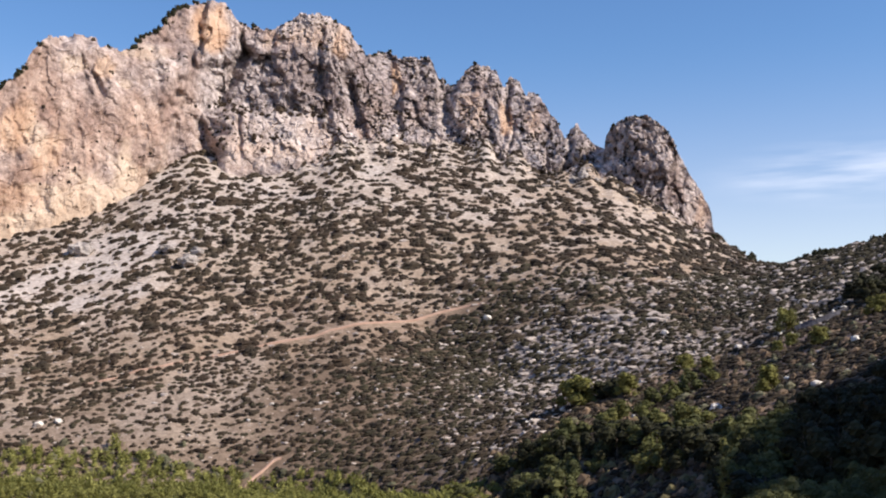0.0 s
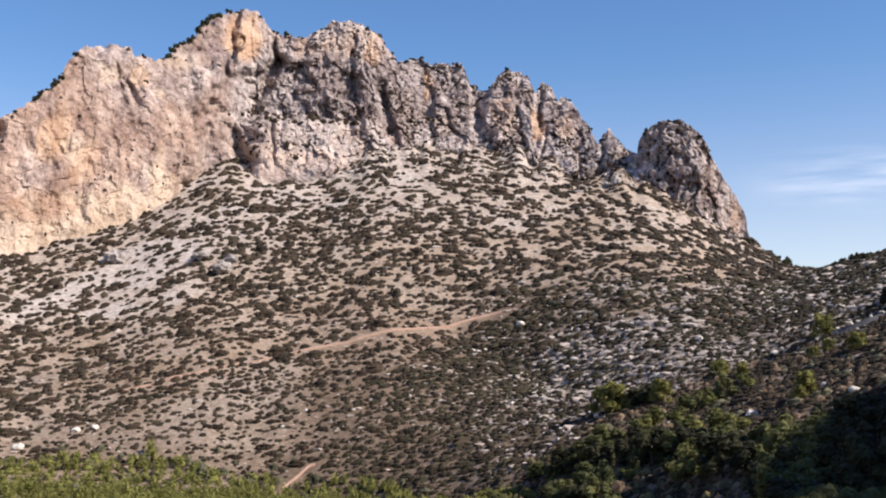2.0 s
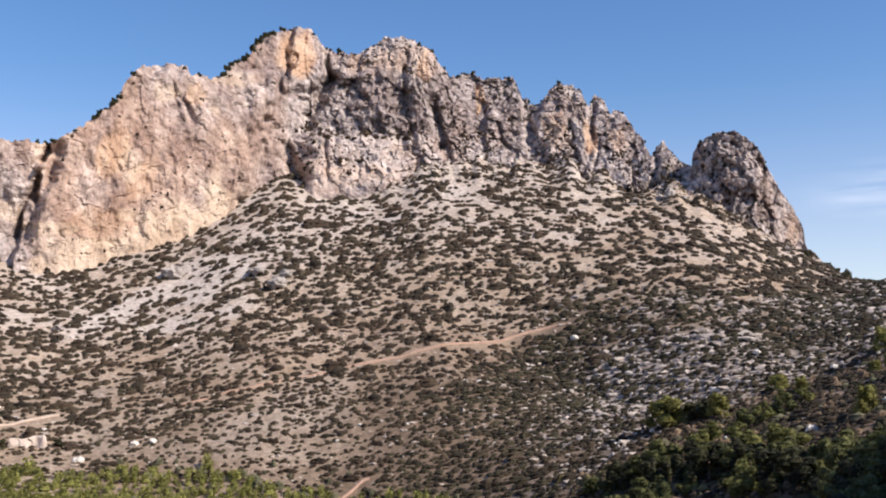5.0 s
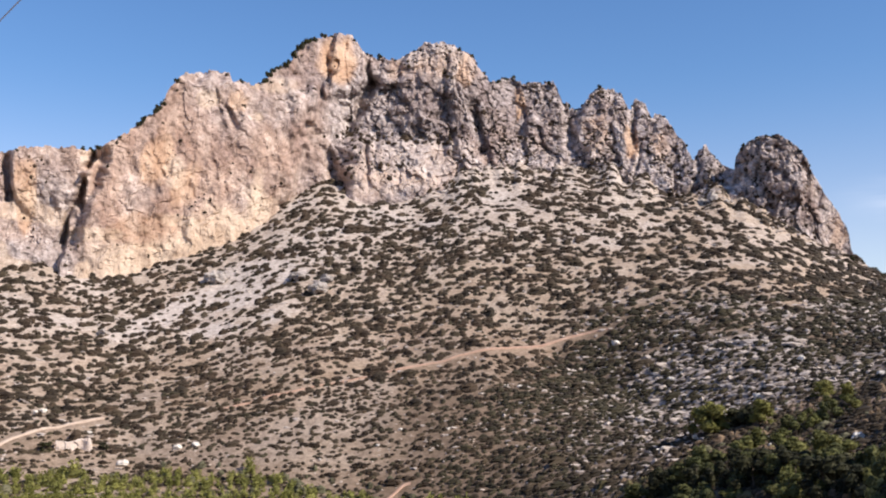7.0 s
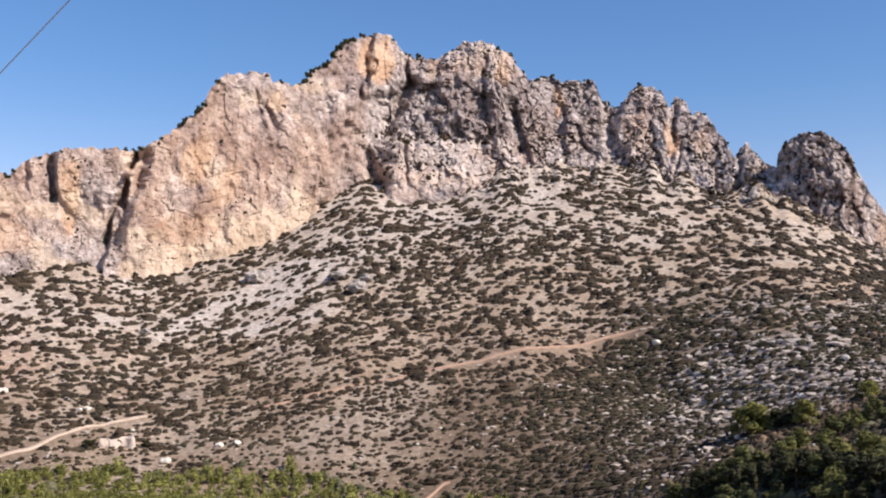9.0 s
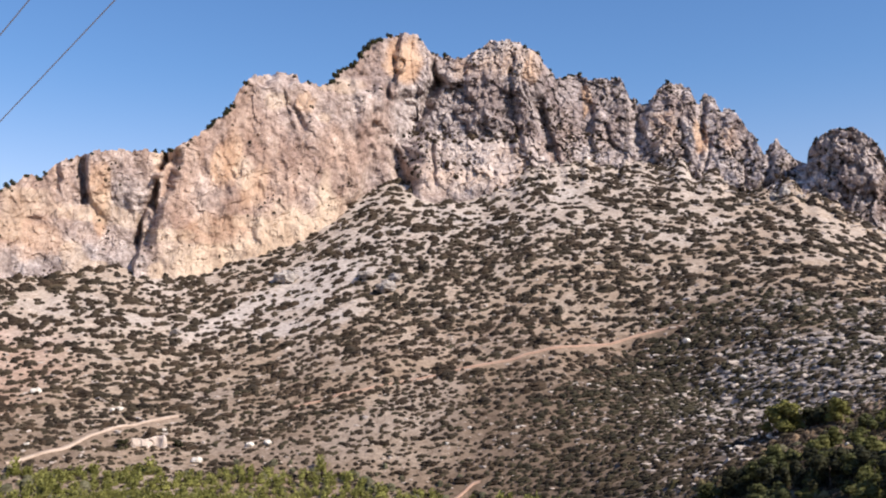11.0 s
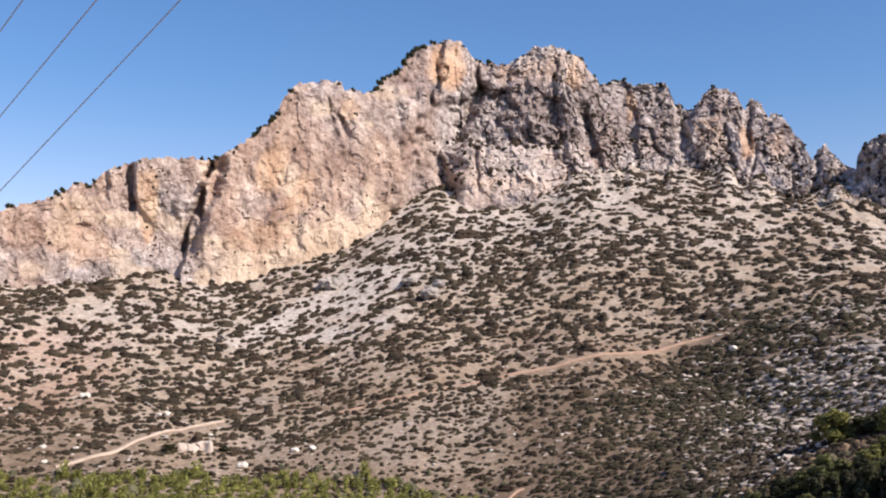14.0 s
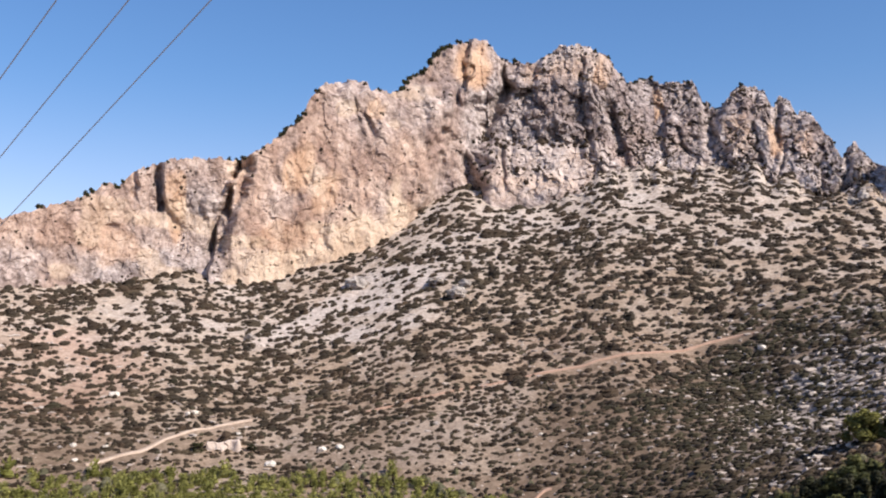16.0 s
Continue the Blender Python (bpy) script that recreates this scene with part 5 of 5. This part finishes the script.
def pine_shape(seed, sprays):
    """A young pine about 1 wide: upright needle sprays round a short stem, narrowing to the top."""
    rg = np.random.default_rng(seed)
    q = rg.uniform(0.05, 1.0, sprays)
    a, d = rg.uniform(0, 6.28, sprays), 0.5 * (1 - 0.55 * q) * np.sqrt(rg.uniform(0.15, 1, sprays))
    foot = np.stack([np.cos(a) * d * 0.8, np.sin(a) * d * 0.8, q * 1.05], 1)
    tip = foot + np.stack([np.cos(a) * 0.1, np.sin(a) * 0.1, rg.uniform(0.16, 0.34, sprays)], 1) * rg.uniform(0.7, 1.3, (sprays, 1))
    b = a + rg.uniform(0.8, 2.3, sprays)
    w = np.stack([np.cos(b), np.sin(b), 0 * b], 1) * rg.uniform(0.035, 0.06, (sprays, 1))
    mid = foot * 0.45 + tip * 0.55
    v = np.stack([foot, mid + w, tip, mid - w], 1).reshape(-1, 3)
    f = np.arange(sprays * 4).reshape(-1, 4)
    cv, cf = clump_core(rg, np.array([[0, 0, 0.32], [0.02, 0.01, 0.75]]), np.array([0.36, 0.22]), 1.1, 5)
    return np.concatenate([v, cv]), to_tris(np.concatenate([f, cf + len(v)]))


crowns = [pine_shape(580 + k, 60) for k in range(7)]
rest = places_of(bx[290:], by[290:], rg, 2.5, len(crowns), 0.72, 0.02, 1.4)
rest[:, 5] *= rg.uniform(0.5, 1.0, len(rest))
x, y, az, r, rg = rows(2.6, 2.6, 0.45, -33, 9, 205, 266, 18)
keep = (r < np.interp(az, BELT_AZ, BELT_R) + 8) & (rg.uniform(0, 1, len(x)) < 0.28) & off_tracks(x, y, 1.6)
scatter("valley_scrub", SHRUBS, places_of(x[keep], y[keep], rg, 2.3, len(SHRUBS), 1.25, 0.05, 1.7), GREYGREEN, "grey-green scrub between the young pines", "scrub")
scatter("pine_thicket", crowns, rest, PINE, "bright green thicket of young pines in the valley", "thicket")


# ---- three power cables sloping down past the lookout, with their poles ----
DIR = Vector((0.7025, -0.6787, 0.2139)).normalized()
PERP = Vector((-0.6948, -0.7192, 0.0))
FIRST = Vector((-8.51, 17.52, 6.73))


def make_cable(k):
    a, b = FIRST + PERP * k - DIR * 72, FIRST + PERP * k + DIR * 46
    side, up = DIR.cross(Vector((0, 0, 1))).normalized(), Vector((0, 0, 1))
    vs = []
    for i in range(61):
        q = i / 60
        c = a.lerp(b, q) + Vector((0, 0, 0.9 * (4 * q * (q - 1)) + 0.83))
        vs += [c + side * 0.0105 * math.cos(j * math.pi / 3) + up * 0.0105 * math.sin(j * math.pi / 3) for j in range(6)]
    i, j = np.meshgrid(np.arange(60), np.arange(6), indexing="ij")
    f = np.stack([i * 6 + j, i * 6 + (j + 1) % 6, (i + 1) * 6 + (j + 1) % 6, (i + 1) * 6 + j], -1).reshape(-1, 4)
    return tagged(new("power_cable", mesh_from("power_cable", [tuple(q) for q in vs], f, CABLE, True)), "blue-grey power cable strung against the sky", "cable", "power cables")


for k in (0, 1.066, 1.97):
    make_cable(k)


def make_pole(end):
    mid = FIRST + PERP + DIR * end + Vector((0, 0, 0.75))
    g = float(land(mid.x, mid.y))
    ob = new("utility_pole")
    ob.location = (mid.x, mid.y, g)
    h = mid.z - g
    v, f = tube([(0, 0, -0.8), (0, 0, h * 0.5), (0, 0, h + 0.35)], [0.17, 0.145, 0.11], 10)
    part("pole", mesh_from("pole", v, f, POLEWOOD, True), ob)
    bm = bmesh.new()
    bmesh.ops.create_cube(bm, size=1)
    bmesh.ops.bevel(bm, geom=bm.edges[:], offset=0.04, segments=1, affect="EDGES")
    me = bpy.data.meshes.new("crossarm")
    bm.to_mesh(me)
    bm.free()
    me.materials.append(POLEWOOD)
    arm = part("crossarm", me, ob)
    arm.matrix_basis = pose(0, 0, h + 0.02, 0, 0, math.degrees(math.atan2(PERP.y, PERP.x))) @ Matrix.Diagonal((2.5, 0.12, 0.14, 1))
    return tagged(ob, "weathered wooden utility pole carrying three cables", "utility pole", "utility poles")


make_pole(-72)
make_pole(46)


# ---- what grows on the rock ----
def crest_at(cliff, az):
    i = int(np.argmin(np.abs(cliff[0] - az)))
    i = min(max(i, 2), len(cliff[0]) - 3)
    return cliff[1][i, -1]


def ridge_tree_meshes(seed):
    v, f = shrub_shape(seed, 5, 80, 0.07, 1.15)
    tv, tf = tube([(0, 0, -0.6), (0.04, 0, 0.3), (0.1, 0.05, 0.9)], [0.13, 0.1, 0.05], 5)
    return mesh_from("trunk", tv, tf, BARK, True), mesh_from("crown", v * 2.7 + np.array([0, 0, 0.15]), f, DARKLEAF)


CLIFFTREE = [make_tree("ridge_tree", ridge_tree_meshes(560 + k), "small dark evergreen tree rooted on the rocky crest", "tree", "ridge trees") for k in range(5)]


def plant_at(protos, p, scale, rg):
    ob = plant(protos, float(p[0]), float(p[1]), scale, rg)
    m = ob.matrix_basis.copy()
    m.translation = Vector((float(p[0]), float(p[1]), float(p[2]) - 0.8))
    ob.matrix_basis = m


rg = np.random.default_rng(31)
for az in (-30.2, -28.3, -27.1, -26.0, -25.7, -24.6, -22.1, -18.9, -18.5, -18.1, -17.1, -16.0, -15.7, -15.4, -15.0, -14.4, -10.9, -9.9, -9.6, -9.4, -9.0, -8.6, -8.2, -7.8, -7.4, -7.1, -6.6, -6.1, -4.9,
           -4.2, -3.9, -3.4, -2.6, -1.9, -1.6, 0.9, 1.6, 2.3, 2.6, 2.9, 3.3, 3.9, 4.7, 5.3, 5.8, 6.6, 6.9, 7.3, 7.6, 8.6, 10.3, 11.9, 13.0):
    plant_at(CLIFFTREE, crest_at(MASSIF, az), rg.uniform(0.5, 1.05) * (1.4 if -9.7 < az < -6.9 else 1.0), rg)
for az in np.concatenate([rg.uniform(-9.6, -7.0, 20), rg.uniform(-16.3, -14.4, 14), rg.uniform(-26.5, -24.2, 8), rg.uniform(2.3, 3.6, 6)]):
    plant_at(CLIFFTREE, crest_at(MASSIF, az), rg.uniform(0.4, 0.95), rg)
for az in (16.0, 16.3, 16.7, 17.2, 17.5, 17.9, 18.3, 18.8, 19.2):
    plant_at(CLIFFTREE, crest_at(BUTTE, az), rg.uniform(0.4, 0.75), rg)


def ledge_places(cliff, count, seed, width):
    rg = np.random.default_rng(seed)
    az, face, up = cliff
    n = fbm(np.degrees(np.arctan2(face[..., 0], face[..., 1])) * 0.9, face[..., 2] / 12, 0, 2, 107)
    w = np.clip(up - 0.25, 0, 0.6) * smooth(-0.15, 0.4, n) * (1 + 2.5 * smooth(-6, -2, az))[:, None]
    w[:, :8] = 0
    k = rg.choice(w.size, count, replace=False, p=(w / w.sum()).ravel())
    p = face.reshape(-1, 3)[k]
    s = width * np.exp(rg.normal(0, 0.35, count))
    return np.stack([p[:, 0], p[:, 1], p[:, 2] - 0.1 * s, s, s * rg.uniform(0.8, 1.4, count), s * rg.uniform(0.8, 1.5, count), rg.uniform(0, 6.28, count), rg.integers(0, len(LOW), count)], 1)


def shelf_places(cliff, az0, az1, el0, el1, count, seed, width):
    """Shrubs in a row along one shelf of the rock."""
    rg = np.random.default_rng(seed)
    f = cliff[1].reshape(-1, 3)
    a, e = np.degrees(np.arctan2(f[:, 0], f[:, 1])), np.degrees(np.arctan2(f[:, 2] - EYE, np.hypot(f[:, 0], f[:, 1])))
    p = f[rg.choice(np.flatnonzero((a > az0) & (a < az1) & (e > el0) & (e < el1)), count, replace=False)]
    s = width * np.exp(rg.normal(0, 0.35, count))
    return np.stack([p[:, 0], p[:, 1], p[:, 2] - 0.1 * s, s, s * rg.uniform(0.8, 1.4, count), s * rg.uniform(0.8, 1.4, count), rg.uniform(0, 6.28, count), rg.integers(0, len(LOW), count)], 1)


scatter("cliff_shrubs", LOW, np.concatenate([shelf_places(MASSIF, -5.0, 0.6, 13.3, 13.9, 70, 44, 1.7), shelf_places(MASSIF, -6.2, -4.4, 11.6, 14.2, 45, 45, 1.8), shelf_places(MASSIF, 0.0, 3.4, 12.6, 14.4, 60, 46, 1.4), ledge_places(MASSIF, 700, 41, 1.2), ledge_places(BUTTE, 140, 42, 1.1), ledge_places(MASSIF, 1000, 43, 0.85)]), OLIVE, "dark shrubs clinging to ledges of the cliff", "shrubs", 0.0)

# bushes along the spur's skyline
rg = np.random.default_rng(33)
for k in range(34):
    a = rg.uniform(20.8, 31.5)
    q = float(at(a, "rt")) * S + rg.uniform(-14, 4)
    plant(CLIFFTREE, q * math.sin(radians(a)), q * math.cos(radians(a)), rg.uniform(0.5, 1.2), rg)


# ---- grey retaining wall of a track on the spur, with white stones along its top ----
WALL = [(80.2, 172.8), (83.2, 171.6), (86.2, 171.3), (89.6, 172.2)]
# dark blue-grey: the shade on the wall's face is put into its colour
SHADEDWALL = plain_material("shaded_masonry", (0.065, 0.064, 0.078), (0.14, 0.136, 0.16), 1.6, bump=0.2)


def make_retaining_wall(pts, height, thick):
    """A low battered wall along the slope: its face in rough courses, a worn top, the foot sunk in the ground."""
    c = resample(pts, 0.25)
    t = np.gradient(c, axis=0)
    t /= np.linalg.norm(t, axis=1)[:, None]
    side = np.stack([t[:, 1], -t[:, 0]], 1)
    up = np.linspace(0, 1, 9)
    n = len(c)
    run = np.arange(n)[:, None] * 0.25
    face, joint = facets(run / 0.55, up[None] * height / 0.3, 140, 0.6)
    h = height * (0.75 + 0.25 * smooth(0, 3, run)) * (0.95 + 0.08 * vnoise(run / 1.3, 0.5, 0, 141))
    out = thick / 2 + 0.12 * (1 - up[None]) + 0.07 * face - 0.05 * smooth(0.12, 0, joint)
    zc = land(c[:, :1], c[:, 1:])
    front = np.stack([c[:, :1] + side[:, :1] * out, c[:, 1:] + side[:, 1:] * out, zc - 0.4 + (h + 0.4) * up[None]], -1)
    back = np.stack([c[:, :1] - side[:, :1] * thick / 2 + 0 * up[None, :2], c[:, 1:] - side[:, 1:] * thick / 2 + 0 * up[None, :2], zc - 0.4 + (h + 0.4) * np.array([[0.97, 0.0]])], -1)
    P = np.concatenate([front, back], 1)
    f = grid_faces(n, 11)
    ends = [[k * 11 + q, k * 11 + q + 1, k * 11 + 9, k * 11 + 10] for k in (0, n - 1) for q in range(8)]
    me = mesh_from("retaining_wall", P.reshape(-1, 3), np.concatenate([f, ends]), SHADEDWALL)
    return tagged(new("retaining_wall", me), "low stone retaining wall below a track, its grey darkened as shade", "wall", kind="structure"), c, zc[:, 0] + h[:, 0]


_, line, crest = make_retaining_wall(WALL, 1.1, 0.5)
for k, q in enumerate((0.12, 0.33, 0.47, 0.69, 0.93)):
    i = int(q * (len(line) - 1))
    ob = make_boulder(k, line[i, 0], line[i, 1], 0.55 + 0.3 * (k * 2 % 3), 0.4 + 0.25 * (k % 2), k * 50, BOULDERS, "guard_stone", "white guard stone set on the retaining wall", "guard stones")
    ob.location.z = crest[i] + 0.16
for k, (bx, by) in enumerate([(80.0, 176.4), (81.6, 178.2), (78.8, 175.0)]):
    make_boulder(k, bx, by, 0.8 + 0.3 * (k % 3), 0.7, k * 50, BOULDERS, "boulder", "white limestone boulder above the retaining wall", "white boulders")
rg = np.random.default_rng(51)
for bx, by, q in [(95.5, 176.2, 1.3), (98.7, 177.2, 1.4), (95.9, 181.9, 1.2), (99.5, 183, 1.4), (104.2, 186.4, 1.3), (93.0, 170.5, 1.0), (97.5, 169, 1.2), (102, 178, 1.4)]:
    plant(BUSH[:4], bx, by, q, rg)
